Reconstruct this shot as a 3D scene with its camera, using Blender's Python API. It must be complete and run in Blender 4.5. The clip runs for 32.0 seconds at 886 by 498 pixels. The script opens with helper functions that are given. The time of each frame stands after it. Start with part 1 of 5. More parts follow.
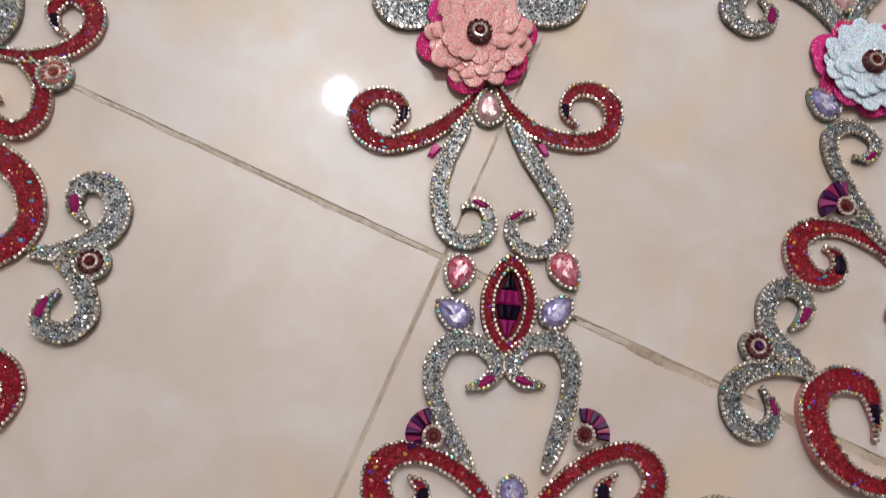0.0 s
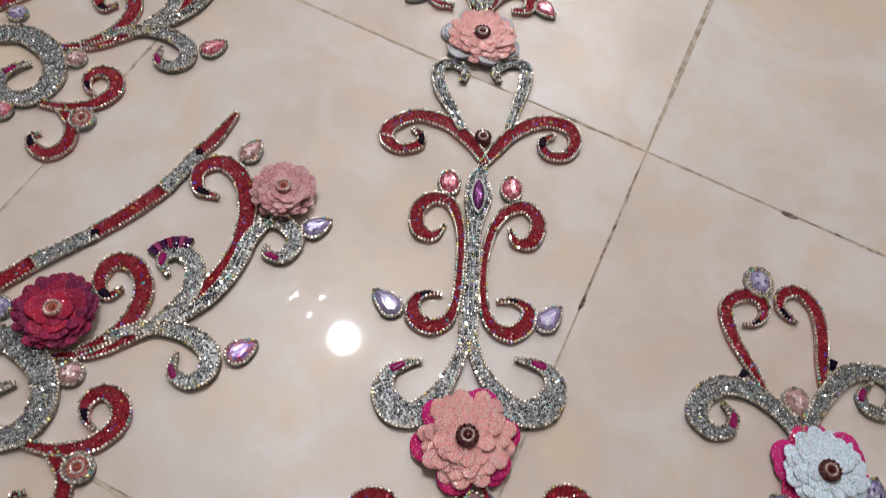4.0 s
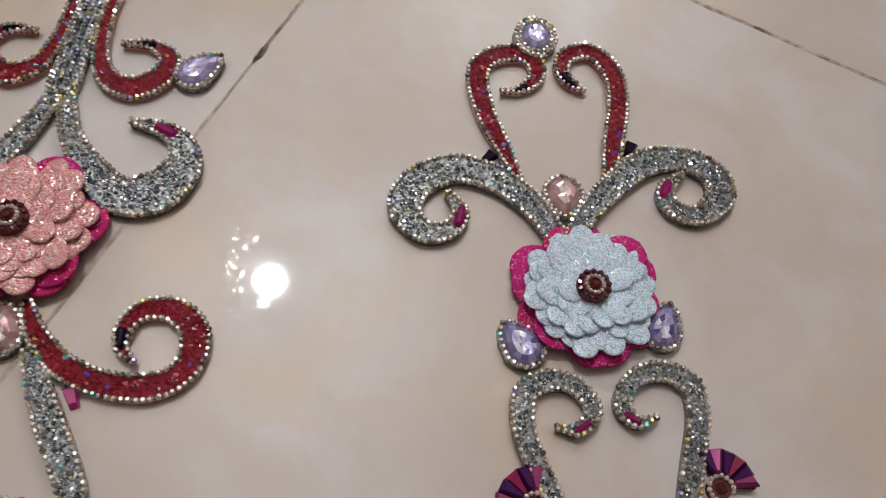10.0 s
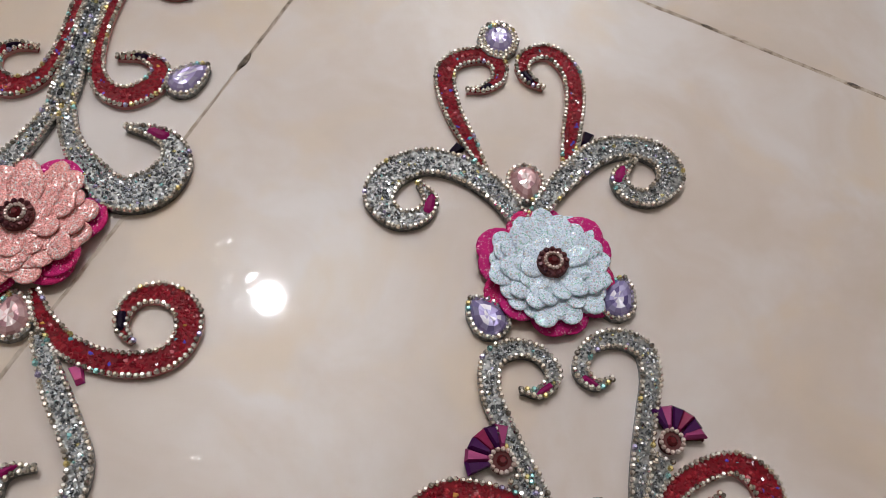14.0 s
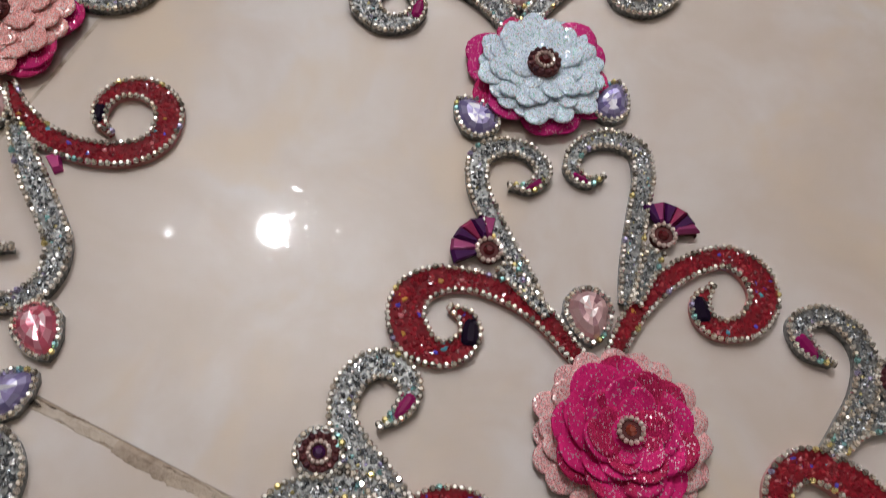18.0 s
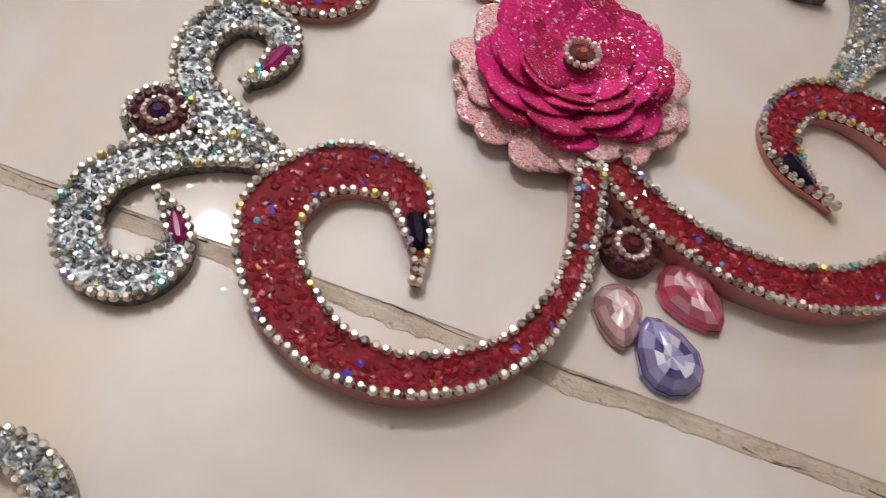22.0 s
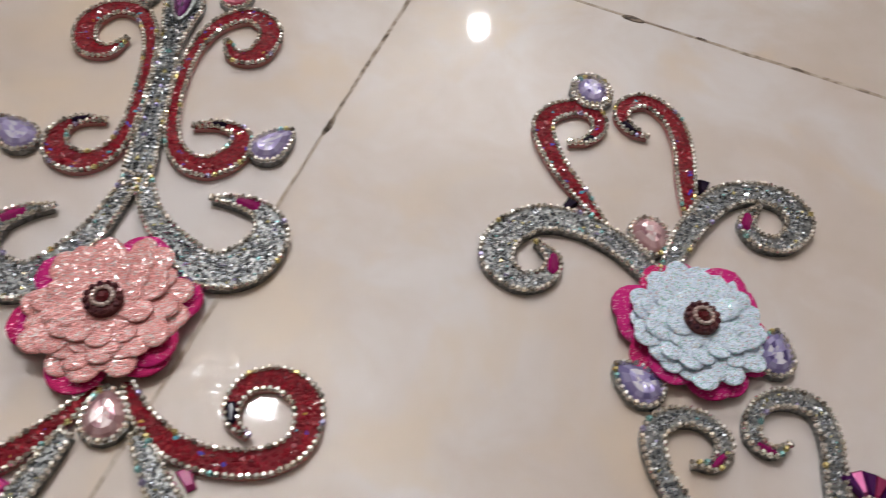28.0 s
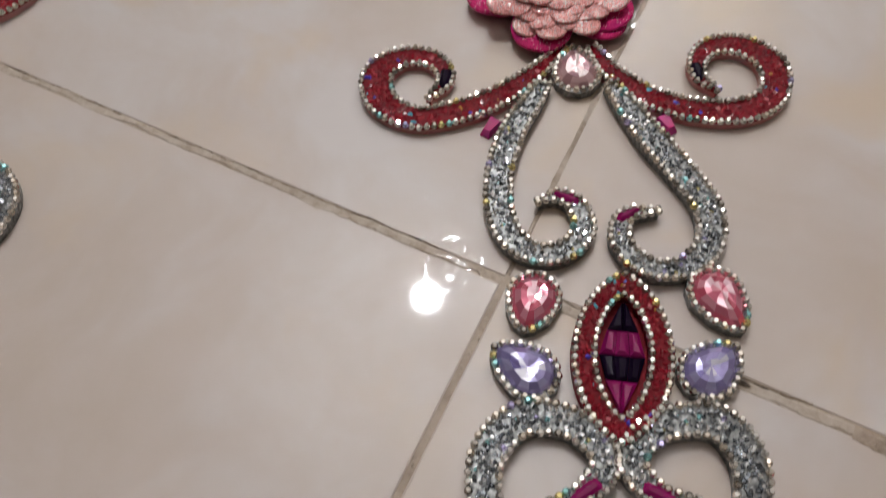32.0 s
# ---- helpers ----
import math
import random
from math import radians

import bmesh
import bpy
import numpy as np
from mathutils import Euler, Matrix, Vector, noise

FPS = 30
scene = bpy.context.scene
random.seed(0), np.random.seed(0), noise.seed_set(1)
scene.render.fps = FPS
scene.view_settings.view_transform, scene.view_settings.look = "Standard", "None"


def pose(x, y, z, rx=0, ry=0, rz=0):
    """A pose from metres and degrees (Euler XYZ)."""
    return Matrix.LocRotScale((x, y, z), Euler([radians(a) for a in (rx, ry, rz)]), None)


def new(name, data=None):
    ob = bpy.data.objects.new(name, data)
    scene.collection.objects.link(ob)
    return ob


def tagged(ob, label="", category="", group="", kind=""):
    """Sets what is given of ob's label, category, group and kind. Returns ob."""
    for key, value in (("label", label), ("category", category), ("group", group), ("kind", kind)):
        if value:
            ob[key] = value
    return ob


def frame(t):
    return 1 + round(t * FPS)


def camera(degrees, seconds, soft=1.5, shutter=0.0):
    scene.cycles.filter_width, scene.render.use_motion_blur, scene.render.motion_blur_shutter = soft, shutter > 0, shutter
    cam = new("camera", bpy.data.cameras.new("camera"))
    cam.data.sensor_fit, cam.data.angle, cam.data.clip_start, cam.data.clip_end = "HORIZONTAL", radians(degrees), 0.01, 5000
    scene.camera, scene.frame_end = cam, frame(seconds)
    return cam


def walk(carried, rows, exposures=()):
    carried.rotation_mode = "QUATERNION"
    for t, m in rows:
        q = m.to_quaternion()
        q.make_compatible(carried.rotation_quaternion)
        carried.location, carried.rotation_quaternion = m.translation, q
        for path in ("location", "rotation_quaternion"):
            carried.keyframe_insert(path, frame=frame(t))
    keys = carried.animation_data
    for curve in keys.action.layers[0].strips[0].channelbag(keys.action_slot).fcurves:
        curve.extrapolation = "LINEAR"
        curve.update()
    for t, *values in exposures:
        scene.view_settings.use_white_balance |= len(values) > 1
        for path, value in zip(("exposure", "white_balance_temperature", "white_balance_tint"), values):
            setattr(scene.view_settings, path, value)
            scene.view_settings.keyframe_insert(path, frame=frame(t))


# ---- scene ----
# The camera and its path: seconds, place in metres, turn in degrees.
cam = camera(57.56, 32.0, soft=0.9, shutter=0.5)
ROWS = [
    (0, 0.0190, -0.5058, 0.4182, 14.34, -4.18, 24.64),
    (0.5, 0.0160, -0.5000, 0.4240, 16.60, -3.87, 25.20),
    (1, 0.0119, -0.4878, 0.4302, 18.62, -3.41, 25.76),
    (1.5, 0.0082, -0.4777, 0.4380, 19.69, -3.67, 25.93),
    (2, 0.0021, -0.4672, 0.4476, 21.54, -4.70, 25.91),
    (2.5, 0.0017, -0.4592, 0.4652, 24.13, -3.37, 26.16),
    (3, -0.0012, -0.4497, 0.4721, 25.43, -2.94, 26.54),
    (3.5, -0.0083, -0.4353, 0.4882, 27.12, -3.62, 26.54),
    (4, -0.0175, -0.4299, 0.5009, 29.42, -4.82, 26.44),
    (4.5, -0.0269, -0.4261, 0.5128, 30.77, -5.26, 26.44),
    (6.5, -0.0229, -0.4190, 0.5455, 36.80, -6.19, 26.41),
    (7, 0.0212, -0.4078, 0.5054, 34.45, -6.87, 27.62),
    (7.5, 0.0315, -0.3983, 0.4665, 32.90, -9.87, 27.70),
    (8, 0.0709, -0.3925, 0.4431, 31.78, -8.91, 27.34),
    (8.5, 0.0963, -0.3917, 0.4157, 30.25, -7.48, 27.61),
    (9, 0.1267, -0.3788, 0.3739, 28.78, -7.40, 26.90),
    (9.5, 0.1446, -0.3638, 0.3282, 27.52, -7.68, 28.70),
    (10, 0.1601, -0.3514, 0.2991, 27.43, -6.24, 26.63),
    (10.5, 0.1646, -0.3477, 0.2950, 27.01, -6.28, 27.05),
    (11, 0.1634, -0.3461, 0.2949, 26.18, -6.52, 27.63),
    (11.5, 0.1674, -0.3510, 0.3005, 26.00, -6.93, 26.98),
    (12, 0.1759, -0.3584, 0.3104, 27.21, -6.21, 26.80),
    (12.5, 0.1766, -0.3669, 0.3180, 27.51, -6.31, 26.01),
    (13, 0.1754, -0.3688, 0.3218, 28.06, -5.95, 25.20),
    (13.5, 0.1817, -0.3710, 0.3229, 28.77, -5.23, 25.04),
    (15.5, 0.1777, -0.3707, 0.3063, 28.43, -6.71, 25.23),
    (16, 0.1862, -0.3850, 0.3093, 28.93, -6.11, 25.24),
    (16.5, 0.1866, -0.3851, 0.3073, 27.40, -6.22, 25.02),
    (17, 0.1970, -0.3927, 0.3019, 27.41, -5.69, 24.91),
    (17.5, 0.2081, -0.4061, 0.2942, 27.04, -5.27, 24.95),
    (18, 0.2144, -0.4143, 0.2843, 25.24, -5.03, 25.34),
    (18.5, 0.2220, -0.4273, 0.2768, 24.37, -4.99, 25.63),
    (19, 0.2247, -0.4386, 0.2665, 23.49, -4.89, 26.17),
    (19.5, 0.2314, -0.4512, 0.2478, 24.56, -4.04, 25.06),
    (20, 0.2289, -0.4512, 0.2147, 26.24, -4.23, 22.93),
    (20.5, 0.2296, -0.4423, 0.1861, 26.30, -3.71, 22.14),
    (21, 0.2371, -0.4365, 0.1734, 26.38, -3.30, 20.98),
    (21.5, 0.2513, -0.4495, 0.1686, 27.88, -3.87, 19.45),
    (22, 0.2647, -0.4678, 0.1723, 26.79, -5.60, 19.11),
    (22.5, 0.2753, -0.4679, 0.1798, 25.85, -5.29, 19.01),
    (23, 0.2860, -0.4492, 0.2012, 25.39, -5.46, 20.20),
    (23.5, 0.2791, -0.4302, 0.2193, 25.04, -6.33, 20.04),
    (24, 0.2616, -0.4174, 0.2253, 29.02, -4.58, 20.99),
    (24.5, 0.2367, -0.4052, 0.2212, 30.44, -4.40, 21.91),
    (25, 0.2152, -0.3966, 0.2220, 32.28, -3.93, 21.64),
    (25.5, 0.2014, -0.3894, 0.2274, 32.98, -3.96, 21.52),
    (27.5, 0.1443, -0.3713, 0.2646, 35.98, -5.33, 21.02),
    (28, 0.1210, -0.3875, 0.2774, 35.64, -5.39, 21.10),
    (28.5, 0.0838, -0.4075, 0.2787, 35.61, -4.93, 20.65),
    (29, 0.0578, -0.4279, 0.2797, 36.16, -4.17, 21.41),
    (29.5, 0.0382, -0.4443, 0.2753, 34.87, -2.74, 22.99),
    (30, 0.0277, -0.4565, 0.2731, 34.60, -2.02, 24.39),
    (30.5, 0.0271, -0.4729, 0.2612, 34.18, -0.54, 25.66),
    (31, 0.0372, -0.4855, 0.2481, 33.71, 1.19, 26.85),
    (31.5, 0.0438, -0.4996, 0.2358, 32.48, 1.90, 26.61),
    (32, 0.0481, -0.5124, 0.2248, 30.43, 1.91, 27.08),
]
EXPOSURES = [(0.0, 0.25), (2.0, 0.12), (4.0, 0.0), (6.5, -0.2), (9.0, -0.12), (10.0, -0.2), (11.0, 0.0), (12.0, 0.05), (13.0, -0.02), (15.5, -0.03), (17.0, -0.12), (19.0, 0.0), (21.0, 0.12), (22.2, 0.42), (23.0, 0.52), (24.0, 0.50), (25.0, 0.2), (28.0, 0.02), (29.0, -0.06), (30.5, 0.02), (32.0, -0.14)]
walk(cam, [(t, pose(x, y, z, rx, ry, rz)) for t, x, y, z, rx, ry, rz in ROWS], EXPOSURES)

# Light: two bulbs hang under the ceiling of an added, unseen closed room; the world outside is dark.
BULB_POWER = 930.0
BULBS = [(-0.67, 0.58, 2.32), (-0.66, 2.83, 2.35)]
world = bpy.data.worlds.new("world")
world.use_nodes = True
world.node_tree.nodes["Background"].inputs[0].default_value = (0.8, 0.85, 1.0, 1)
world.node_tree.nodes["Background"].inputs[1].default_value = 0.02
scene.world = world


# ---------------------------------------------------------------- materials
def material(name, color, rough=0.5, metal=0.0, **more):
    mat = bpy.data.materials.new(name)
    mat.use_nodes = True
    p = mat.node_tree.nodes["Principled BSDF"]
    p.inputs["Base Color"].default_value = (*color, 1)
    p.inputs["Roughness"].default_value = rough
    p.inputs["Metallic"].default_value = metal
    for key, value in more.items():
        p.inputs[key.replace("_", " ")].default_value = value
    return mat


def node(mat, kind, operation=""):
    n = mat.node_tree.nodes.new(kind)
    if operation:
        n.operation = operation
    return n


def link(mat, a, b):
    mat.node_tree.links.new(a, b)


def ramp(mat, fac, stops, constant=False):
    r = node(mat, "ShaderNodeValToRGB")
    r.color_ramp.interpolation = "CONSTANT" if constant else "LINEAR"
    while len(r.color_ramp.elements) < len(stops):
        r.color_ramp.elements.new(0.5)
    for e, (at, c) in zip(r.color_ramp.elements, stops):
        e.position, e.color = at, (*c, 1)
    link(mat, fac, r.inputs[0])
    return r.outputs[0]


def principled(mat):
    return mat.node_tree.nodes["Principled BSDF"]


def coords(mat):
    return node(mat, "ShaderNodeTexCoord").outputs["Object"]


def bumped(mat, height, strength, distance):
    b = node(mat, "ShaderNodeBump")
    b.inputs["Strength"].default_value, b.inputs["Distance"].default_value = strength, distance
    link(mat, height, b.inputs["Height"])
    link(mat, b.outputs[0], principled(mat).inputs["Normal"])
    return b


def noise_tex(mat, scale, detail=3.0, rough=0.5, vector=None):
    n = node(mat, "ShaderNodeTexNoise")
    n.inputs["Scale"].default_value, n.inputs["Detail"].default_value, n.inputs["Roughness"].default_value = scale, detail, rough
    link(mat, vector if vector is not None else coords(mat), n.inputs["Vector"])
    return n


def mix_color(mat, fac, a, b, blend="MIX"):
    m = node(mat, "ShaderNodeMix")
    m.data_type, m.blend_type = "RGBA", blend
    for value, slot in ((fac, m.inputs[0]), (a, m.inputs[6]), (b, m.inputs[7])):
        if hasattr(value, "is_output"):
            link(mat, value, slot)
        elif isinstance(value, tuple):
            slot.default_value = (*value, 1)
        else:
            slot.default_value = value
    return m.outputs[2]


def make_tile():
    mat = material("polished_cream_tile", (0.62, 0.52, 0.42), 0.45, 0, Specular_IOR_Level=0.4, Coat_Weight=1.0, Coat_Roughness=0.03, Coat_IOR=1.5)
    geo = node(mat, "ShaderNodeNewGeometry").outputs["Position"]
    info = node(mat, "ShaderNodeObjectInfo").outputs["Random"]
    shift = node(mat, "ShaderNodeVectorMath", "ADD")
    link(mat, geo, shift.inputs[0])
    far = node(mat, "ShaderNodeVectorMath", "SCALE")
    far.inputs[0].default_value = (3.1, 7.7, 5.3)
    link(mat, info, far.inputs["Scale"])
    link(mat, far.outputs[0], shift.inputs[1])
    place = shift.outputs[0]
    warp = noise_tex(mat, 9.0, 2, 0.5, place)
    bend = node(mat, "ShaderNodeVectorMath", "SCALE")
    link(mat, warp.outputs["Color"], bend.inputs[0])
    bend.inputs["Scale"].default_value = 0.10
    bent = node(mat, "ShaderNodeVectorMath", "ADD")
    link(mat, place, bent.inputs[0])
    link(mat, bend.outputs[0], bent.inputs[1])
    cloud = noise_tex(mat, 11.0, 5, 0.6, bent.outputs[0])
    blush = noise_tex(mat, 15.0, 4, 0.55, bent.outputs[0])
    c = ramp(mat, cloud.outputs[0], [(0.28, (0.590, 0.484, 0.396)), (0.46, (0.634, 0.537, 0.473)), (0.64, (0.688, 0.622, 0.590))])
    w = ramp(mat, blush.outputs[0], [(0.52, (0, 0, 0)), (0.68, (0.85, 0.85, 0.85))])
    c = mix_color(mat, w, c, (0.672, 0.538, 0.410))
    link(mat, c, principled(mat).inputs["Base Color"])
    wave = noise_tex(mat, 14.0, 1, 0.4, geo)
    bumped(mat, wave.outputs[0], 0.35, 0.0012)
    return mat


def make_grout():
    """Sandy light brown cement with worn patches, a few dark grains and crumbs."""
    mat = material("dirty_grout", (0.4, 0.32, 0.25), 0.6)
    geo = node(mat, "ShaderNodeNewGeometry").outputs["Position"]
    dirt, grain = noise_tex(mat, 38.0, 5, 0.7, geo), noise_tex(mat, 520.0, 4, 0.65, geo)
    c = ramp(mat, dirt.outputs[0], [(0.30, (0.27, 0.198, 0.145)), (0.40, (0.42, 0.325, 0.245)), (0.52, (0.51, 0.41, 0.318)), (0.68, (0.61, 0.505, 0.40))])
    speck = ramp(mat, grain.outputs[0], [(0.30, (0.7, 0.7, 0.7)), (0.42, (0, 0, 0))])
    c = mix_color(mat, speck, c, (0.17, 0.125, 0.09))
    link(mat, c, principled(mat).inputs["Base Color"])
    bumped(mat, grain.outputs[0], 0.7, 0.0010)
    return mat


def make_stone(name, stops, rough=0.07, metal=0.85):
    """Small cut stones: each one takes its own tint."""
    mat = material(name, stops[0][1], rough, metal)
    island = node(mat, "ShaderNodeNewGeometry").outputs["Random Per Island"]
    link(mat, ramp(mat, island, stops, True), principled(mat).inputs["Base Color"])
    return mat


def make_stone_single(name, stops, rough=0.07, metal=0.85):
    mat = material(name, stops[0][1], rough, metal)
    info = node(mat, "ShaderNodeObjectInfo").outputs["Random"]
    link(mat, ramp(mat, info, stops, True), principled(mat).inputs["Base Color"])
    return mat


# The near-white, dark and pale pink tints also paint in sparkle and glints.
CRYSTAL = [(0.0, (0.80, 0.75, 0.69)), (0.30, (0.96, 0.93, 0.88)), (0.58, (0.40, 0.36, 0.32)), (0.74, (0.88, 0.79, 0.68)),
           (0.91, (0.95, 0.80, 0.36)), (0.95, (0.42, 0.82, 0.84)), (0.975, (0.62, 0.57, 0.90))]
ROCK = [(0.0, (0.40, 0.43, 0.47)), (0.28, (0.58, 0.62, 0.67)), (0.52, (0.21, 0.23, 0.26)), (0.76, (0.97, 0.98, 1.0)),
        (0.945, (0.85, 0.78, 0.40)), (0.965, (0.40, 0.80, 0.84)), (0.985, (0.60, 0.55, 0.90))]
REDCHIP = [(0.0, (0.26, 0.006, 0.017)), (0.30, (0.21, 0.005, 0.014)), (0.55, (0.32, 0.010, 0.022)), (0.76, (0.16, 0.004, 0.012)),
           (0.88, (0.40, 0.03, 0.04)), (0.945, (0.66, 0.17, 0.20)), (0.962, (0.10, 0.06, 0.50)), (0.982, (0.62, 0.28, 0.06)), (0.992, (0.12, 0.40, 0.52))]
crystal = make_stone("crystal_rhinestone", CRYSTAL)
crystal_one = make_stone_single("crystal_rhinestone_single", CRYSTAL)
rock = make_stone("silver_crystal_rock", ROCK, 0.07, 0.92)
red_chip = make_stone("crushed_red_stone", REDCHIP, 0.10, 0.0)
principled(red_chip).inputs["Specular IOR Level"].default_value = 0.55
brown_bead = make_stone("brown_red_bead", [(0, (0.11, 0.030, 0.038)), (0.5, (0.16, 0.050, 0.052)), (0.8, (0.08, 0.020, 0.034))], 0.10, 0.25)
copper_bead = make_stone("clear_copper_bead", [(0, (0.80, 0.63, 0.57)), (0.5, (0.92, 0.80, 0.75)), (0.8, (0.64, 0.48, 0.43))], 0.15, 0.3)


def make_resin():
    mat = material("red_resin", (0.22, 0.006, 0.012), 0.5, 0, Specular_IOR_Level=0.12, Subsurface_Weight=0.12, Subsurface_Scale=0.004)
    principled(mat).inputs["Subsurface Radius"].default_value = (1.0, 0.12, 0.10)
    n = noise_tex(mat, 520.0, 2)
    link(mat, ramp(mat, n.outputs[0], [(0.35, (0.16, 0.004, 0.010)), (0.6, (0.25, 0.007, 0.016))]), principled(mat).inputs["Base Color"])
    bumped(mat, n.outputs[0], 0.5, 0.0006)
    return mat


def make_backing():
    mat = material("silver_backing", (0.30, 0.30, 0.29), 0.35, 0.7)
    n = noise_tex(mat, 700.0, 2)
    link(mat, ramp(mat, n.outputs[0], [(0.35, (0.11, 0.11, 0.11)), (0.65, (0.32, 0.32, 0.31))]), principled(mat).inputs["Base Color"])
    bumped(mat, n.outputs[0], 0.6, 0.0006)
    return mat


def make_glitter(name, dark, light, spark, share=0.16, scale=1900.0, rough=0.22, metal=0.35, other=None):
    """Glitter cloth: a fine coloured weave, each petal a little different in dye, strewn with tilted half-mirror flakes
    whose pale tint paints in sparkle.
    """
    mat = material(name, light, rough, 0.0, Specular_IOR_Level=0.4)
    obj = coords(mat)
    v, weave = node(mat, "ShaderNodeTexVoronoi"), node(mat, "ShaderNodeTexVoronoi")
    v.inputs["Scale"].default_value, weave.inputs["Scale"].default_value = scale, 2900.0
    sep, fine = node(mat, "ShaderNodeSeparateColor"), node(mat, "ShaderNodeSeparateColor")
    for tex, split in ((v, sep), (weave, fine)):
        link(mat, obj, tex.inputs["Vector"])
        link(mat, tex.outputs["Color"], split.inputs[0])
    ground = ramp(mat, fine.outputs[1], [(0.10, dark), (0.75, light)])
    if other:
        cloth = noise_tex(mat, 90.0, 2, 0.5, node(mat, "ShaderNodeNewGeometry").outputs["Position"])
        lean = node(mat, "ShaderNodeMath", "ADD")
        link(mat, cloth.outputs[0], lean.inputs[0])
        link(mat, node(mat, "ShaderNodeObjectInfo").outputs["Random"], lean.inputs[1])
        ground = mix_color(mat, ramp(mat, lean.outputs[0], [(0.8, (0, 0, 0)), (1.45, (0.8, 0.8, 0.8))]), ground, other)
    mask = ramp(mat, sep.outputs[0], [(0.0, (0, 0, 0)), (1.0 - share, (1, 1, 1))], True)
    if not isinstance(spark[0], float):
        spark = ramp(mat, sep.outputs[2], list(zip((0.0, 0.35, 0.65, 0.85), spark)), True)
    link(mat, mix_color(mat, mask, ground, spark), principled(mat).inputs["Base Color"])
    half_metal = node(mat, "ShaderNodeMath", "MULTIPLY")
    half_metal.inputs[1].default_value = metal
    link(mat, mask, half_metal.inputs[0])
    link(mat, half_metal.outputs[0], principled(mat).inputs["Metallic"])
    link(mat, ramp(mat, mask, [(0.0, (0.8, 0.8, 0.8)), (1.0, (rough, rough, rough))]), principled(mat).inputs["Roughness"])
    nm = node(mat, "ShaderNodeVectorMath", operation="SUBTRACT")
    link(mat, v.outputs["Color"], nm.inputs[0])
    nm.inputs[1].default_value = (0.74, 0.42, 0.5)
    wild = node(mat, "ShaderNodeVectorMath", operation="SCALE")
    link(mat, nm.outputs[0], wild.inputs[0])
    wild.inputs["Scale"].default_value = 1.0
    thread = node(mat, "ShaderNodeVectorMath", operation="MULTIPLY_ADD")
    link(mat, weave.outputs["Color"], thread.inputs[0])
    thread.inputs[1].default_value, thread.inputs[2].default_value = (0.7, 0.7, 0.3), (-0.35, -0.35, -0.15)
    strewn = mix_color(mat, mask, thread.outputs[0], wild.outputs[0])
    add = node(mat, "ShaderNodeVectorMath", operation="ADD")
    link(mat, strewn, add.inputs[0])
    link(mat, node(mat, "ShaderNodeNewGeometry").outputs["Normal"], add.inputs[1])
    norm = node(mat, "ShaderNodeVectorMath", operation="NORMALIZE")
    link(mat, add.outputs[0], norm.inputs[0])
    link(mat, norm.outputs[0], principled(mat).inputs["Normal"])
    return mat


# Pale pink base colour stands in for light glowing through the red resin.
resin_side = material("pink_resin_side_painted_glow", (0.62, 0.26, 0.25), 0.3, 0, Specular_IOR_Level=0.4, Subsurface_Weight=0.3, Subsurface_Scale=0.003)
tile_mat, grout_mat, resin, backing = make_tile(), make_grout(), make_resin(), make_backing()
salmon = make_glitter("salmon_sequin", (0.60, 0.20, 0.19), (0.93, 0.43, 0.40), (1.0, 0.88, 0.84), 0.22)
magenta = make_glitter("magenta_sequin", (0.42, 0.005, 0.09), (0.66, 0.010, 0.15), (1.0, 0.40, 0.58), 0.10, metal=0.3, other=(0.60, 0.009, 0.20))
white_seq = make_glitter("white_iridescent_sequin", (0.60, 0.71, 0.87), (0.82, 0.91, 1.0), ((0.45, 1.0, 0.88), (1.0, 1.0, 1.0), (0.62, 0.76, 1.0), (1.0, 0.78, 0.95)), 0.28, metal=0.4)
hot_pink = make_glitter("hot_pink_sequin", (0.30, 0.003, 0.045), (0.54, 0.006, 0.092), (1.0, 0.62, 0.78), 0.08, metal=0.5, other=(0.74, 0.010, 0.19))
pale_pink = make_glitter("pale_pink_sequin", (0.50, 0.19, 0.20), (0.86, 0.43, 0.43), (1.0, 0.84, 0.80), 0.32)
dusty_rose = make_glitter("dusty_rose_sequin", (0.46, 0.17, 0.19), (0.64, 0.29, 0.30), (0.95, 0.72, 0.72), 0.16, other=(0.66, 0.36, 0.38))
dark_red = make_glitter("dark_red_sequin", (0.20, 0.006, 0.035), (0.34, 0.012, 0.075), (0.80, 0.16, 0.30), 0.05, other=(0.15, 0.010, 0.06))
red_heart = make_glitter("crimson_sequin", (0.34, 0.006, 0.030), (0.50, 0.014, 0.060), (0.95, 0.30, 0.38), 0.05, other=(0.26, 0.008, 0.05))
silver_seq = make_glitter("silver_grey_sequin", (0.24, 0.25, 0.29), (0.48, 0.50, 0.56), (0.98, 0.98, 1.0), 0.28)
foil = {}
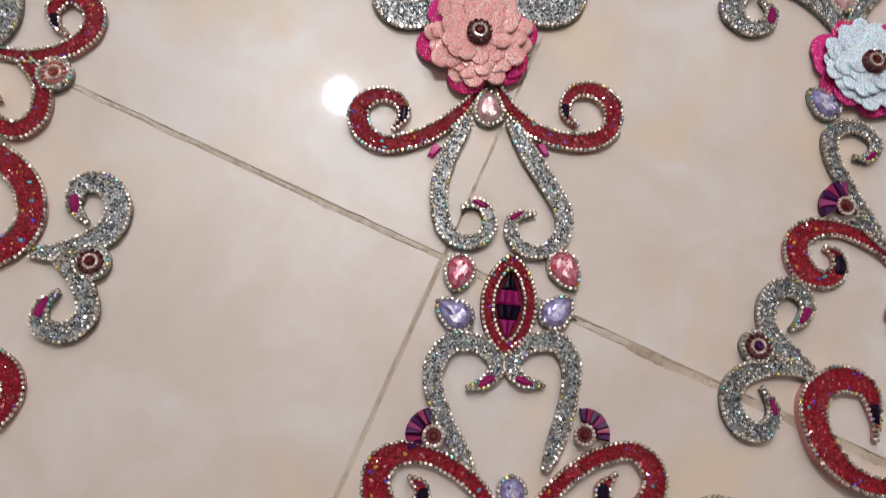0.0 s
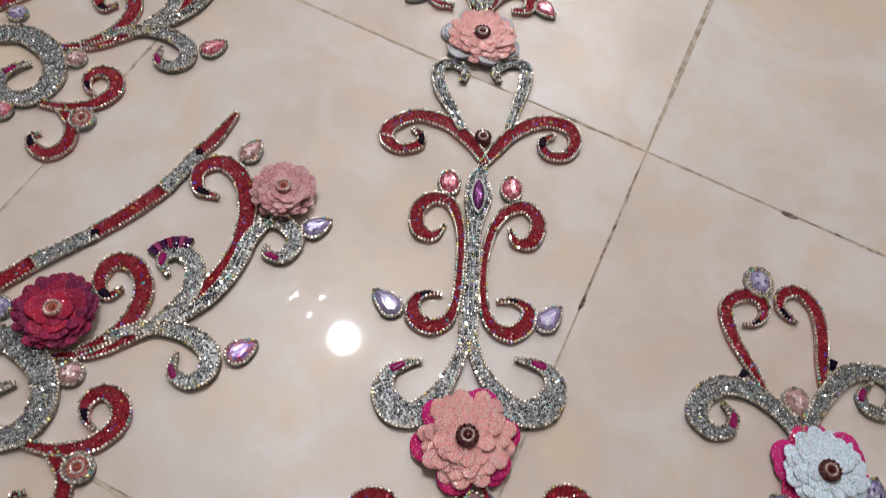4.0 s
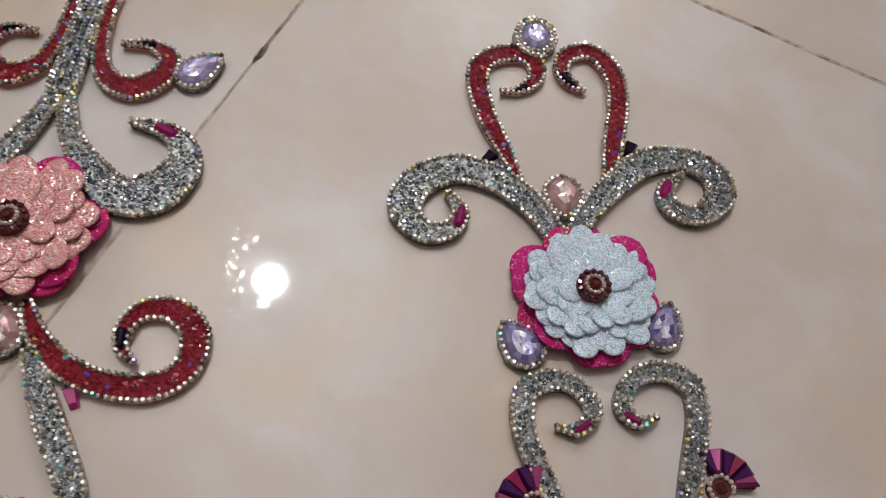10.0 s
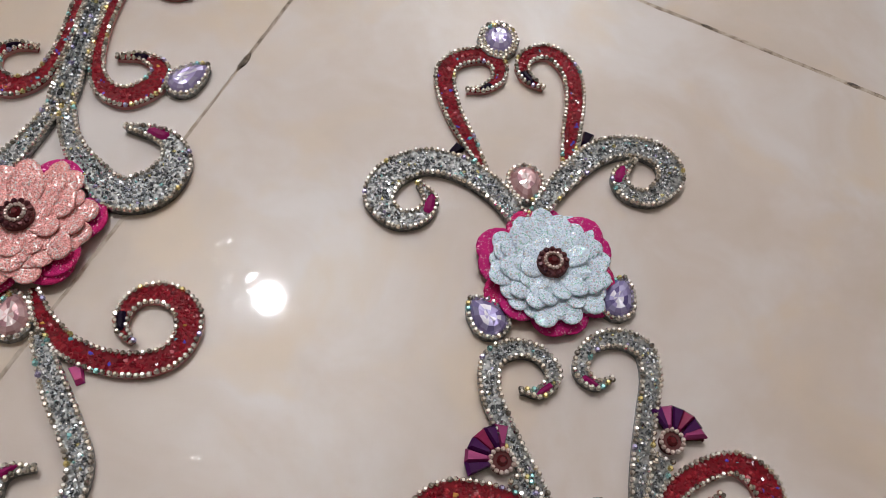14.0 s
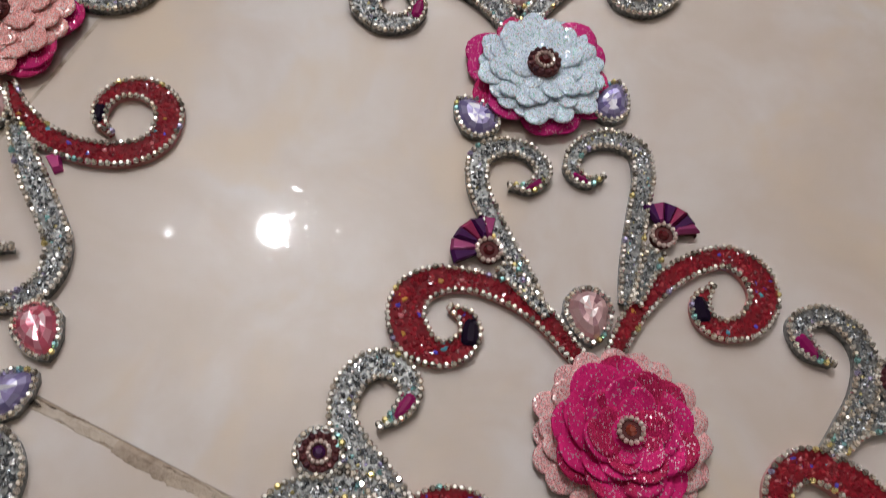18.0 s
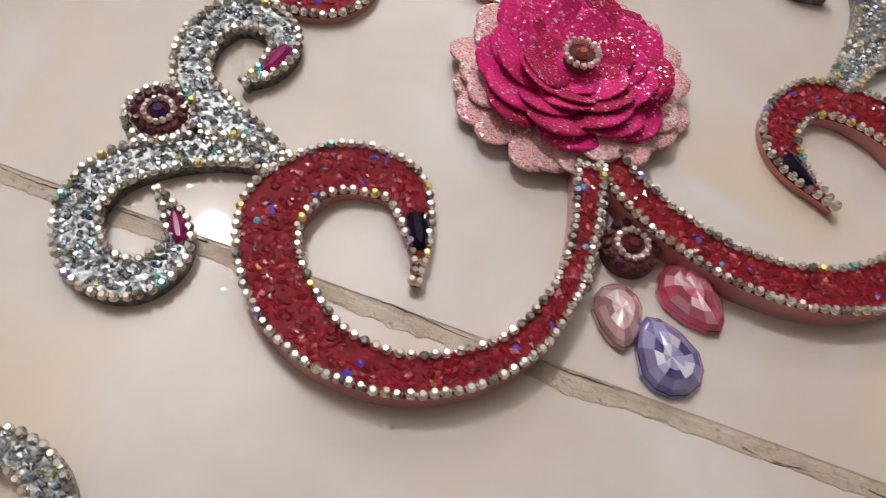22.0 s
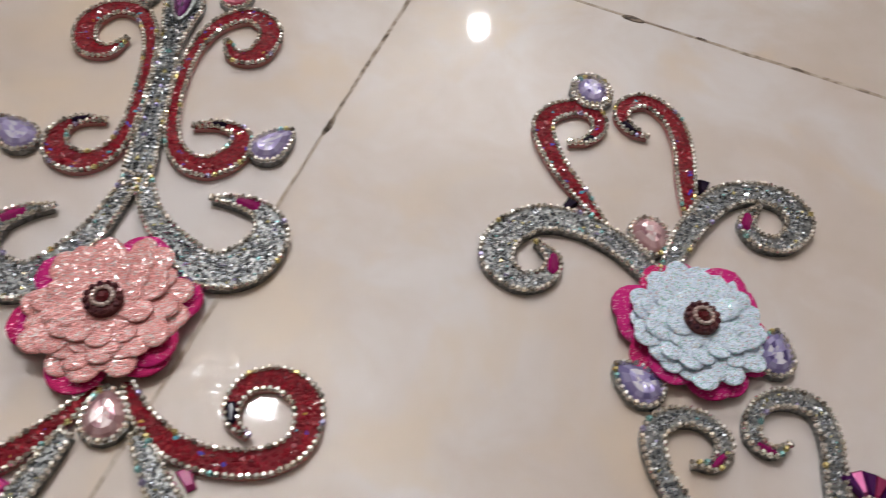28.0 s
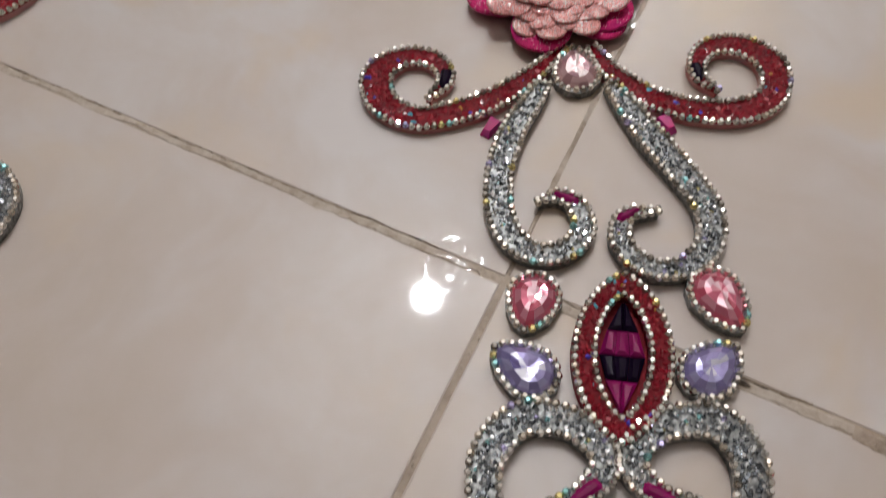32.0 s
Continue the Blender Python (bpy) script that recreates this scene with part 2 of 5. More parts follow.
# cut crystals: the rim tint first, then the tints of the facets seen through the table; bright and dark inner
# reflections are painted into them
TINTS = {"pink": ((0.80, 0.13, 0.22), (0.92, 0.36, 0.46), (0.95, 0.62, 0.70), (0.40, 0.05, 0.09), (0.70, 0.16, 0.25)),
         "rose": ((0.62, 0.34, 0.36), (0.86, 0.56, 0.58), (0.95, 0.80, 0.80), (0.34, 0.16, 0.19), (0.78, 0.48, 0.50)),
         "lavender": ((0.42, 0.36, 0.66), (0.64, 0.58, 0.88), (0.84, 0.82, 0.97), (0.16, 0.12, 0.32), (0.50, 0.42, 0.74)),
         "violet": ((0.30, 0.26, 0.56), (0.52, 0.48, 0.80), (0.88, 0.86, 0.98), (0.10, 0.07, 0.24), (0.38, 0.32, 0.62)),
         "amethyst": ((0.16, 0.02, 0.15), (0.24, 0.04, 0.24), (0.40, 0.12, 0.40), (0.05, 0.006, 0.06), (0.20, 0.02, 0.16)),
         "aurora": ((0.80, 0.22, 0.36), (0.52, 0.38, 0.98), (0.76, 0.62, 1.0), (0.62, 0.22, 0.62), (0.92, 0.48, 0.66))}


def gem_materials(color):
    """One clear-coated foil tint for each sort of facet, with its reflections painted into the colour."""
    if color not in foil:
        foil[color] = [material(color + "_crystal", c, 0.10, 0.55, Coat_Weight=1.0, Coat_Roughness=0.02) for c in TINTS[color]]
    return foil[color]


dark_stone = material("black_purple_baguette", (0.010, 0.004, 0.016), 0.08, 0.0, Specular_IOR_Level=0.14)
magenta_stone = material("magenta_baguette", (0.27, 0.006, 0.10), 0.06, 0.0, Specular_IOR_Level=0.4)
amethyst_c = material("mauve_baguette", (0.34, 0.05, 0.17), 0.08, 0.3, Specular_IOR_Level=0.4)
amethyst_a = material("amethyst_baguette", (0.060, 0.008, 0.075), 0.08, 0.0, Specular_IOR_Level=0.35)
amethyst_b = material("plum_baguette", (0.26, 0.018, 0.075), 0.08, 0.0, Specular_IOR_Level=0.35)
pink_stone = material("pink_baguette", (0.55, 0.045, 0.24), 0.06, 0.0, Coat_Weight=0.5, Subsurface_Weight=0.3, Subsurface_Scale=0.002)
garnet_stone = material("garnet_stone", (0.11, 0.008, 0.012), 0.08, 0.0)
orange_stone = material("amber_stone", (0.35, 0.06, 0.03), 0.08, 0.2, Coat_Weight=1.0)
salmon_bead = material("salmon_bead", (0.50, 0.17, 0.14), 0.15, 0.1, Coat_Weight=0.6)
base_brown = material("brown_felt", (0.13, 0.035, 0.035), 0.9)
# tones of the unseen room; the dark wall gives the stones contrast
wall_paint = material("unseen_wall_beige", (0.29, 0.262, 0.228), 0.8)
ceiling_paint = material("unseen_ceiling_white", (0.8, 0.78, 0.75), 0.9)
for m_, tint, sc_ in ((wall_paint, (0.24, 0.217, 0.188), 3.0), (ceiling_paint, (0.76, 0.74, 0.70), 2.0)):
    n_ = noise_tex(m_, sc_, 4)
    link(m_, mix_color(m_, n_.outputs[0], tuple(principled(m_).inputs["Base Color"].default_value)[:3], tint), principled(m_).inputs["Base Color"])


# ---------------------------------------------------------------- mesh helpers
def mesh_of(name, verts, faces, mats, which=None, smooth=False):
    me = bpy.data.meshes.new(name)
    me.from_pydata([tuple(v) for v in verts], [], faces)
    for m in mats if isinstance(mats, (list, tuple)) else [mats]:
        me.materials.append(m)
    if which is not None:
        me.polygons.foreach_set("material_index", which)
    me.polygons.foreach_set("use_smooth", [smooth] * len(me.polygons))
    me.update()
    return me


def part(name, me, parent, label="", at=None):
    ob = new(name, me)
    ob.parent = parent
    if at is not None:
        ob.matrix_basis = at
    if label:
        tagged(ob, label)
    return ob


class Heap:
    """Gathers many small pieces into one mesh."""

    def __init__(self):
        self.v, self.f = [], []

    def add(self, verts, faces):
        k = len(self.v)
        self.v.extend(verts)
        self.f.extend([tuple(i + k for i in f) for f in faces])

    def mesh(self, name, mat):
        return mesh_of(name, self.v, self.f, mat)


def box_mesh(name, size, mat, bevel=0.0):
    bm = bmesh.new()
    bmesh.ops.create_cube(bm, size=1.0, matrix=Matrix.Diagonal((*size, 1)))
    if bevel:
        bmesh.ops.bevel(bm, geom=bm.edges[:], offset=bevel, segments=2, affect="EDGES", profile=0.5)
    me = bpy.data.meshes.new(name)
    bm.to_mesh(me)
    bm.free()
    me.materials.append(mat)
    return me


def stone_shape(r, h, sides=8, turn=0.0):
    """A round cut stone: girdle, crown and table, open below."""
    v, f = [], []
    for radius, z in ((r, 0.0), (r, 0.3 * h), (0.52 * r, h)):
        for i in range(sides):
            a = turn + 2 * math.pi * (i + (0.5 if radius < r else 0)) / sides
            v.append((radius * math.cos(a), radius * math.sin(a), z))
    for ring in (0, sides):
        for i in range(sides):
            j = (i + 1) % sides
            f.append((ring + i, ring + j, ring + sides + j, ring + sides + i))
    f.append(tuple(range(2 * sides, 3 * sides)))
    return v, f


def chip_shape(r, rng, spread=0.35):
    """A broken or pyramid-cut chip, tilted at random."""
    n = rng.choice((4, 5, 5, 6))
    v, f = [], []
    turn, tilt = rng.uniform(0, 6.28), Vector((rng.gauss(0, spread), rng.gauss(0, spread), 1)).normalized()
    q = Vector((0, 0, 1)).rotation_difference(tilt)
    top, tall = (rng.uniform(0.15, 0.5), rng.uniform(0.4, 0.6)) if spread < 0.5 else (rng.uniform(0.06, 0.3), rng.uniform(0.7, 1.0))
    stretch = rng.uniform(1.0, 1.45) if spread < 0.5 else 1.0
    spin = Matrix.Rotation(rng.uniform(0, 6.28), 3, "Z")
    for k, (rad, z) in enumerate(((1.0, -0.35), (0.95, 0.1), (top, tall))):
        for i in range(n):
            a = turn + 2 * math.pi * (i + rng.uniform(-0.12, 0.12)) / n
            p = q @ (spin @ Vector((stretch * rad * r * math.cos(a), rad * r * math.sin(a) / stretch, z * r)))
            v.append(tuple(p))
    for ring in (0, n):
        for i in range(n):
            j = (i + 1) % n
            f.append((ring + i, ring + j, ring + n + j, ring + n + i))
    f.append(tuple(range(2 * n, 3 * n)))
    return v, f


def moved(v, x, y, z, turn=0.0):
    c, s = math.cos(turn), math.sin(turn)
    return [(x + c * a - s * b, y + s * a + c * b, z + h) for a, b, h in v]


def glide(points, step=0.0011):
    """A smooth line through points of x, y, width in millimetres; gives metres, with its side direction and length so far."""
    p = [np.array(q, float) / 1000 for q in points]
    p = [2 * p[0] - p[1]] + p + [2 * p[-1] - p[-2]]
    dense = []
    for a, b, c, d in zip(p, p[1:], p[2:], p[3:]):
        for u in np.linspace(0, 1, 24, endpoint=False):
            dense.append(0.5 * (2 * b + (c - a) * u + (2 * a - 5 * b + 4 * c - d) * u * u + (3 * b - a - 3 * c + d) * u ** 3))
    dense.append(p[-2])
    dense = np.array(dense)
    run = np.r_[0, np.cumsum(np.linalg.norm(np.diff(dense[:, :2], axis=0), axis=1))]
    s = np.linspace(0, run[-1], max(4, int(run[-1] / step)))
    line = np.stack([np.interp(s, run, dense[:, k]) for k in range(3)], 1)
    along = np.gradient(line[:, :2], axis=0)
    along /= np.linalg.norm(along, axis=1)[:, None] + 1e-9
    side = np.stack([-along[:, 1], along[:, 0]], 1)
    return line, along, side, s


SINGLES = {}
bead_v, bead_f = stone_shape(0.00127, 0.0015, 8)
bead_mesh = mesh_of("rhinestone", bead_v, bead_f, crystal_one)
rng = random.Random(7)
THICK = {"red": 0.0027, "silver": 0.0034}


def bead_line(line, side, s, offset, pitch=0.00255):
    """Places at even pitch along one edge of a scroll."""
    edge = line[:, :2] + side * offset[:, None]
    run = np.r_[0, np.cumsum(np.linalg.norm(np.diff(edge, axis=0), axis=1))]
    n = max(2, int(run[-1] / pitch))
    at = np.linspace(0, run[-1], n)
    return np.stack([np.interp(at, run, edge[:, k]) for k in range(2)], 1)


def scroll(ornament, kind, name, points, lift=0.0, singles=False, tip=True, arch=0.0):
    """One curled strip: its thick body, the stone filling, the chain of rhinestones round its edge and the baguette near its tip."""
    line, along, side, s = glide(points)
    half = np.maximum(line[:, 2] / 2, 0.0012)
    from_tip = s / s[-1] if half[0] < half[-1] else 1 - s / s[-1]
    if name == "hook_r":
        from_tip = 1 - s / s[-1]
    rise = np.clip((from_tip - 0.12) / 0.4, 0, 1)
    high = THICK[kind] + lift + arch * rise * rise * (3 - 2 * rise)
    h = THICK[kind] + lift
    v, f, which = [], [], []
    profile = ((-1, 0.0, 0, 0), (-1, 1.0, -0.0007, 0), (-1, 1.0, 0, 0.0006), (1, 1.0, 0, -0.0006), (1, 1.0, -0.0007, 0), (1, 0.0, 0, 0))
    k = len(profile)
    for p, d, w, top in zip(line, side, half, high):
        for sign, share, drop, inset in profile:
            q = p[:2] + d * (sign * w + inset)
            v.append((q[0], q[1], share * top + drop))
    for i in range(len(line) - 1):
        for j in range(k):
            a, b = i * k + j, i * k + (j + 1) % k
            f.append((a, b, b + k, a + k))
            which.append(1 if j in (0, 4) else 0)
    f.append(tuple(range(k)))
    f.append(tuple(reversed(range((len(line) - 1) * k, len(line) * k))))
    which += [0, 0]
    body = part(kind + "_scroll", mesh_of(kind + "_scroll", v, f, [resin, resin_side] if kind == "red" else backing, which), ornament,
                "curled strip of crushed red stone edged with rhinestones" if kind == "red" else "curled strip filled with silver crystal stones")
    # the filling
    heap = Heap()
    size = 0.00130 if kind == "red" else 0.00092
    total, r2 = s[-1], random.Random(name)
    count = int(np.mean(np.maximum(2 * half - 0.0040, 0.0003)) * s[-1] / (size * size * (0.95 if kind == "red" else 1.7)))
    weights = np.maximum(half - 0.0018, 0.00012)
    cumulative = np.cumsum(weights) / weights.sum()
    if name in ("spine", "topspine", "heart_l", "heart_r", "stripe") and kind == "silver":
        # these are set with courses of round stones instead of chips
        count, pitch = 0, 0.0024
        for at in np.arange(pitch, total - pitch, pitch):
            i = int(np.argmin(abs(s - at)))
            across = 2 * half[i] - 0.0042
            for q in np.linspace(-0.5, 0.5, int(across / pitch) + 1) if across > pitch else ((0.0,) if across > 0 else ()):
                p = line[i, :2] + side[i] * q * across
                m = pose(p[0] + r2.gauss(0, 0.0001), p[1] + r2.gauss(0, 0.0001), high[i] + 0.0001, r2.gauss(0, 9), r2.gauss(0, 9), r2.uniform(0, 90))
                heap.add([tuple(m @ Vector(b)) for b in bead_v], bead_f)
    for _ in range(count):
        i = int(np.searchsorted(cumulative, r2.random()))
        i = min(i, len(line) - 1)
        across = r2.uniform(-1, 1) * max(half[i] - 0.0022, 0.0001)
        q = line[i, :2] + side[i] * across + along[i] * r2.uniform(-0.0008, 0.0008)
        cv, cf = chip_shape(size * r2.uniform(0.7, 1.3), r2, 0.30 if kind == "red" else 0.6)
        heap.add(moved(cv, q[0], q[1], high[i] - (r2.uniform(0.0003, 0.0006) if kind == "red" else 0.0002)), cf)
    fill = part("crushed_stone_inlay" if kind == "red" else "crystal_rock_inlay",
                heap.mesh("inlay", red_chip if kind == "red" else rock), body)
    tagged(fill, kind="stuff")
    # the edging
    places = []
    inset = np.minimum(0.0006, half * 0.6)
    for sign in (1, -1):
        places.extend((px, py, high[int(np.argmin((line[:, 0] - px) ** 2 + (line[:, 1] - py) ** 2))]) for px, py in bead_line(line, side, s, sign * (half - inset)))
    for end in (0, -1):
        n = int(2 * half[end] / 0.0026)
        for i in range(1, n):
            places.append((*(line[end, :2] + side[end] * (half[end] * (2 * i / n - 1))), high[end]))
    rest = Heap()
    for x, y, level in places:
        turn, z = rng.uniform(0, 6.28), level + 0.0001 + rng.uniform(-0.0001, 0.00015)
        x, y = x + rng.gauss(0, 0.00008), y + rng.gauss(0, 0.00008)
        tilt = (rng.gauss(0, 7), rng.gauss(0, 7))
        if singles and SINGLES.get(ornament.name, 0) < 300:
            SINGLES[ornament.name] = SINGLES.get(ornament.name, 0) + 1
            part("rhinestone", bead_mesh, body, at=pose(x, y, z, *tilt, math.degrees(turn)))
        else:
            m = pose(x, y, z, *tilt, math.degrees(turn))
            rest.add([tuple(m @ Vector(q)) for q in bead_v], bead_f)
    if rest.v:
        tagged(part("rhinestone_edging", rest.mesh("rhinestone_edging", crystal), body), kind="stuff")
    # the baguette set near the curled tip
    if tip and min(half[0], half[-1]) < 0.0024:
        back = half[0] < half[-1]
        widest = half.max()
        reach = min(0.35 * total, 0.0035 + 1.3 * widest)
        i = int(np.argmin(abs((s if back else total - s) - reach)))
        w = max(0.0013, half[i] - (0.0010 if kind == "red" else 0.0015))
        length = max(0.0050, min(0.0095, 2.6 * half[i]))
        a = math.degrees(math.atan2(along[i][1], along[i][0]))
        part("tip_stone", tip_cut(length * 1.1, 2 * w, 0.0016, dark_stone if kind == "red" else magenta_stone), body,
             "black-purple baguette" if kind == "red" else "magenta baguette", pose(line[i][0], line[i][1], high[i] - 0.0001, 0, 0, a + (0 if back else 180)))
    return body


def tip_cut(length, width, high, mat):
    """A slim stone with blunt ends, narrower towards -x, cut to a ridge."""
    out = ((-0.5, 0.18), (-0.36, 0.36), (0.05, 0.5), (0.42, 0.46), (0.5, 0.30))
    ring = [(a * length, b * width) for a, b in out] + [(a * length, -b * width) for a, b in reversed(out)]
    n = len(ring)
    v = [(a, b, z) for z in (0.0, 0.35 * high) for a, b in ring]
    v += [(a * 0.72, b * 0.36, high) for a, b in ring]
    f = [(k * n + i, k * n + n + i, k * n + n + (i + 1) % n, k * n + (i + 1) % n) for k in range(2) for i in range(n)]
    f.append(tuple(reversed(range(2 * n, 3 * n))))
    return mesh_of("tip_stone", v, f, mat)


def baguette(length, width, high, mat, narrow=1.0):
    """A step-cut stone, optionally tapering to one end."""
    v, f = [], []
    for inset, z in ((0.0, 0.0), (0.0, 0.4 * high), (0.22, high)):
        for sx, sy in ((-1, -1), (1, -1), (1, 1), (-1, 1)):
            w = width * (narrow if sx < 0 else 1.0)
            v.append((sx * (length / 2 - inset * width), sy * (w / 2) * (1 - 1.3 * inset), z))
    for r in (0, 4):
        for i in range(4):
            j = (i + 1) % 4
            f.append((r + i, r + j, r + 4 + j, r + 4 + i))
    f += [(8, 9, 10, 11), (3, 2, 1, 0)]
    return mesh_of("baguette", v, f, mat)


def gem_outline(shape, w, l, n=12):
    """Half-width w, reach l from the middle to the tip along +x."""
    pts = []
    for i in range(n):
        a = 2 * math.pi * i / n
        c, s_ = math.cos(a), math.sin(a)
        if shape == "drop":
            x = c * l if c > 0 else c * w * 1.05
            y = s_ * w * (1 - 0.32 * max(c, 0) ** 1.5) if c > 0 else s_ * w
            pts.append((x, y))
        elif shape == "marquise":
            pts.append((c * l, math.copysign(abs(s_) ** 1.35, s_) * w))
        else:
            pts.append((c * l, s_ * w))
    return pts


def gem(ornament, shape, color, x, y, w, reach, angle, lift=0.0, ring=True, rows=1):
    """A foil-backed cut crystal in a low cup, ringed with rhinestones."""
    w, l = w / 1000, max(reach - (2.6 if shape == "drop" else 1.5), w) / 1000
    if shape == "marquise":
        l = reach / 1000
    z0 = 0.0036 + lift
    high = 0.34 * w + 0.0005
    out = gem_outline(shape, w, l, 16 if shape == "marquise" else 12)
    n = len(out)
    v, f, which = [], [], []
    cut = random.Random(int(1000 * abs(x) + abs(y)))
    # girdle, crown and table; the table's facets run to the middle like the pavilion seen through it
    rings = ((1.0, z0 - 0.0010), (1.0, z0 + 0.0004), (0.88, z0 + 0.55 * high), (0.62, z0 + high), (0.34, z0 + 1.02 * high))
    for k, (scale_, z) in enumerate(rings):
        for i in range(n):
            px, py = out[i]
            jitter = 0.07 * high * cut.uniform(-1, 1) if k > 2 else 0.0
            v.append((px * scale_, py * scale_, z + jitter))
    for k in range(len(rings) - 1):
        for i in range(n):
            j = (i + 1) % n
            a, b, c, d = k * n + i, k * n + j, (k + 1) * n + j, (k + 1) * n + i
            f.append((a, b, c, d))
            # alternating light and dark tints paint the play of reflections
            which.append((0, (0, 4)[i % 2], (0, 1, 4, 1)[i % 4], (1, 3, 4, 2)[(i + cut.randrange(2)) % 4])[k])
    top = (len(rings) - 1) * n
    for i in range(n):
        f.append((top + i, top + (i + 1) % n, len(v)))
        # mostly the palest tint, painting the table's bright reflection
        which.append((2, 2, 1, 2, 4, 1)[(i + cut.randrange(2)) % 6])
    v.append((0.12 * w, 0.06 * w, z0 + 0.97 * high))
    at = pose(x / 1000, y / 1000, 0, 0, 0, angle)
    words = {"drop": "teardrop", "oval": "oval", "marquise": "marquise"}[shape]
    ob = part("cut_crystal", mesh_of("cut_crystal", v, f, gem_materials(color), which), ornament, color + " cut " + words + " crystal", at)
    # cup: a wall that stands on the floor and holds the stone
    v, f = [], []
    wall = 0.0022 * rows if ring else 0.0001
    for grow, z in ((wall, 0.0), (wall, z0), (0.0003, z0 + 0.0002), (0.0003, z0 - 0.0014)):
        for px, py in out:
            d = math.hypot(px, py)
            v.append((px * (1 + grow / d), py * (1 + grow / d), z))
    for k in range(3):
        for i in range(n):
            j = (i + 1) % n
            f.append((k * n + i, k * n + j, k * n + n + j, k * n + n + i))
    f.append(tuple(reversed(range(n))))
    part("setting", mesh_of("setting", v, f, backing if ring else gem_materials(color)[0]), ob, "silver setting" if ring else "tinted foil setting")
    if ring and shape != "marquise":
        heap = Heap()
        for row in range(rows):
            off = 0.00115 + 0.0021 * row
            loop = np.array([(px * (1 + off / math.hypot(px, py)), py * (1 + off / math.hypot(px, py))) for px, py in out + out[:1]])
            run = np.r_[0, np.cumsum(np.linalg.norm(np.diff(loop, axis=0), axis=1))]
            count = int(run[-1] / 0.0026)
            for i in range(count):
                d = run[-1] * (i + 0.5 * row) / count
                bx, by = np.interp(d, run, loop[:, 0]), np.interp(d, run, loop[:, 1])
                m = pose(bx, by, z0 - 0.0003 * row, rng.gauss(0, 6), rng.gauss(0, 6), rng.uniform(0, 90))
                heap.add([tuple(m @ Vector(q)) for q in bead_v], bead_f)
        tagged(part("rhinestone_ring", heap.mesh("rhinestone_ring", crystal), ob), kind="stuff")
    return ob


def rosette(ornament, x, y, r, z=0.0046, center=None, parent_is_flower=False, rim=0.0, plain=False, beads=None):
    """A round boss: a garnet stone in a ring of clear beads within a ring of brown-red ones."""
    r = r / 1000
    at = pose(x / 1000, y / 1000, 0)
    v, f = [], []
    n = 24
    low = 0.0 if not parent_is_flower else z - 0.004
    wide_base = 0.72 if plain and not beads else 0.95
    for rad, zz in ((r * wide_base, low), (r * wide_base, z - 0.0008), (r * 0.8 * wide_base, z)):
        for i in range(n):
            a = 2 * math.pi * i / n
            v.append((rad * math.cos(a), rad * math.sin(a), zz))
    for k in range(2):
        for i in range(n):
            j = (i + 1) % n
            f.append((k * n + i, k * n + j, k * n + n + j, k * n + n + i))
    f.append(tuple(range(2 * n, 3 * n)))
    f.append(tuple(reversed(range(n))))
    ob = part("rosette", mesh_of("rosette", v, f, beads or base_brown), ornament, "round boss of salmon and clear beads" if beads else "round boss of garnet, clear and brown beads", at)
    size = 0.36 if plain else 0.31
    sv, sf = stone_shape(size * r, 0.0020, 10)
    part("center_stone", mesh_of("center_stone", moved(sv, 0, 0, z), sf, center or garnet_stone), ob, "amber centre stone" if center == orange_stone else "dark garnet centre stone")
    rings = [(0.74 if plain else 0.50, 0.165 if plain else 0.125, 14, copper_bead, z + 0.0004, "clear_bead_ring")]
    if not plain:
        rings.append((0.82, 0.175, 13, beads or brown_bead, z - 0.0003, "bead_ring"))
    for ring, size, count, mat, zz, nm in rings:
        heap = Heap()
        for i in range(count):
            a = 2 * math.pi * i / count
            bv, bf = stone_shape(size * r, 0.0013, 7)
            m = pose(ring * r * math.cos(a), ring * r * math.sin(a), zz, rng.gauss(0, 9), rng.gauss(0, 9), math.degrees(a))
            heap.add([tuple(m @ Vector(q)) for q in bv], bf)
        tagged(part(nm, heap.mesh(nm, mat), ob), kind="stuff")
    if rim:
        wide = r + rim / 1000
        v = [(q * math.cos(2 * math.pi * i / 32), q * math.sin(2 * math.pi * i / 32), zz) for q, zz in ((wide, 0.0), (wide, 0.0043), (r * 0.9, 0.0047)) for i in range(32)]
        f = [(k * 32 + i, k * 32 + (i + 1) % 32, k * 32 + 32 + (i + 1) % 32, k * 32 + 32 + i) for k in range(2) for i in range(32)]
        collar, heap = part("silver_collar", mesh_of("silver_collar", v, f, backing), ob, "silver collar set with rhinestones"), Heap()
        for reach in ((wide - 0.0011,) if rim < 3 else (wide - 0.0011, wide - 0.0034)):
            count = int(2 * math.pi * reach / 0.0026)
            for i in range(count):
                a = 2 * math.pi * i / count
                m = pose(reach * math.cos(a), reach * math.sin(a), 0.0044, rng.gauss(0, 7), rng.gauss(0, 7), rng.uniform(0, 90))
                heap.add([tuple(m @ Vector(q)) for q in bead_v], bead_f)
        tagged(part("rhinestone_ring", heap.mesh("rhinestone_ring", crystal), ob), kind="stuff")
    return ob


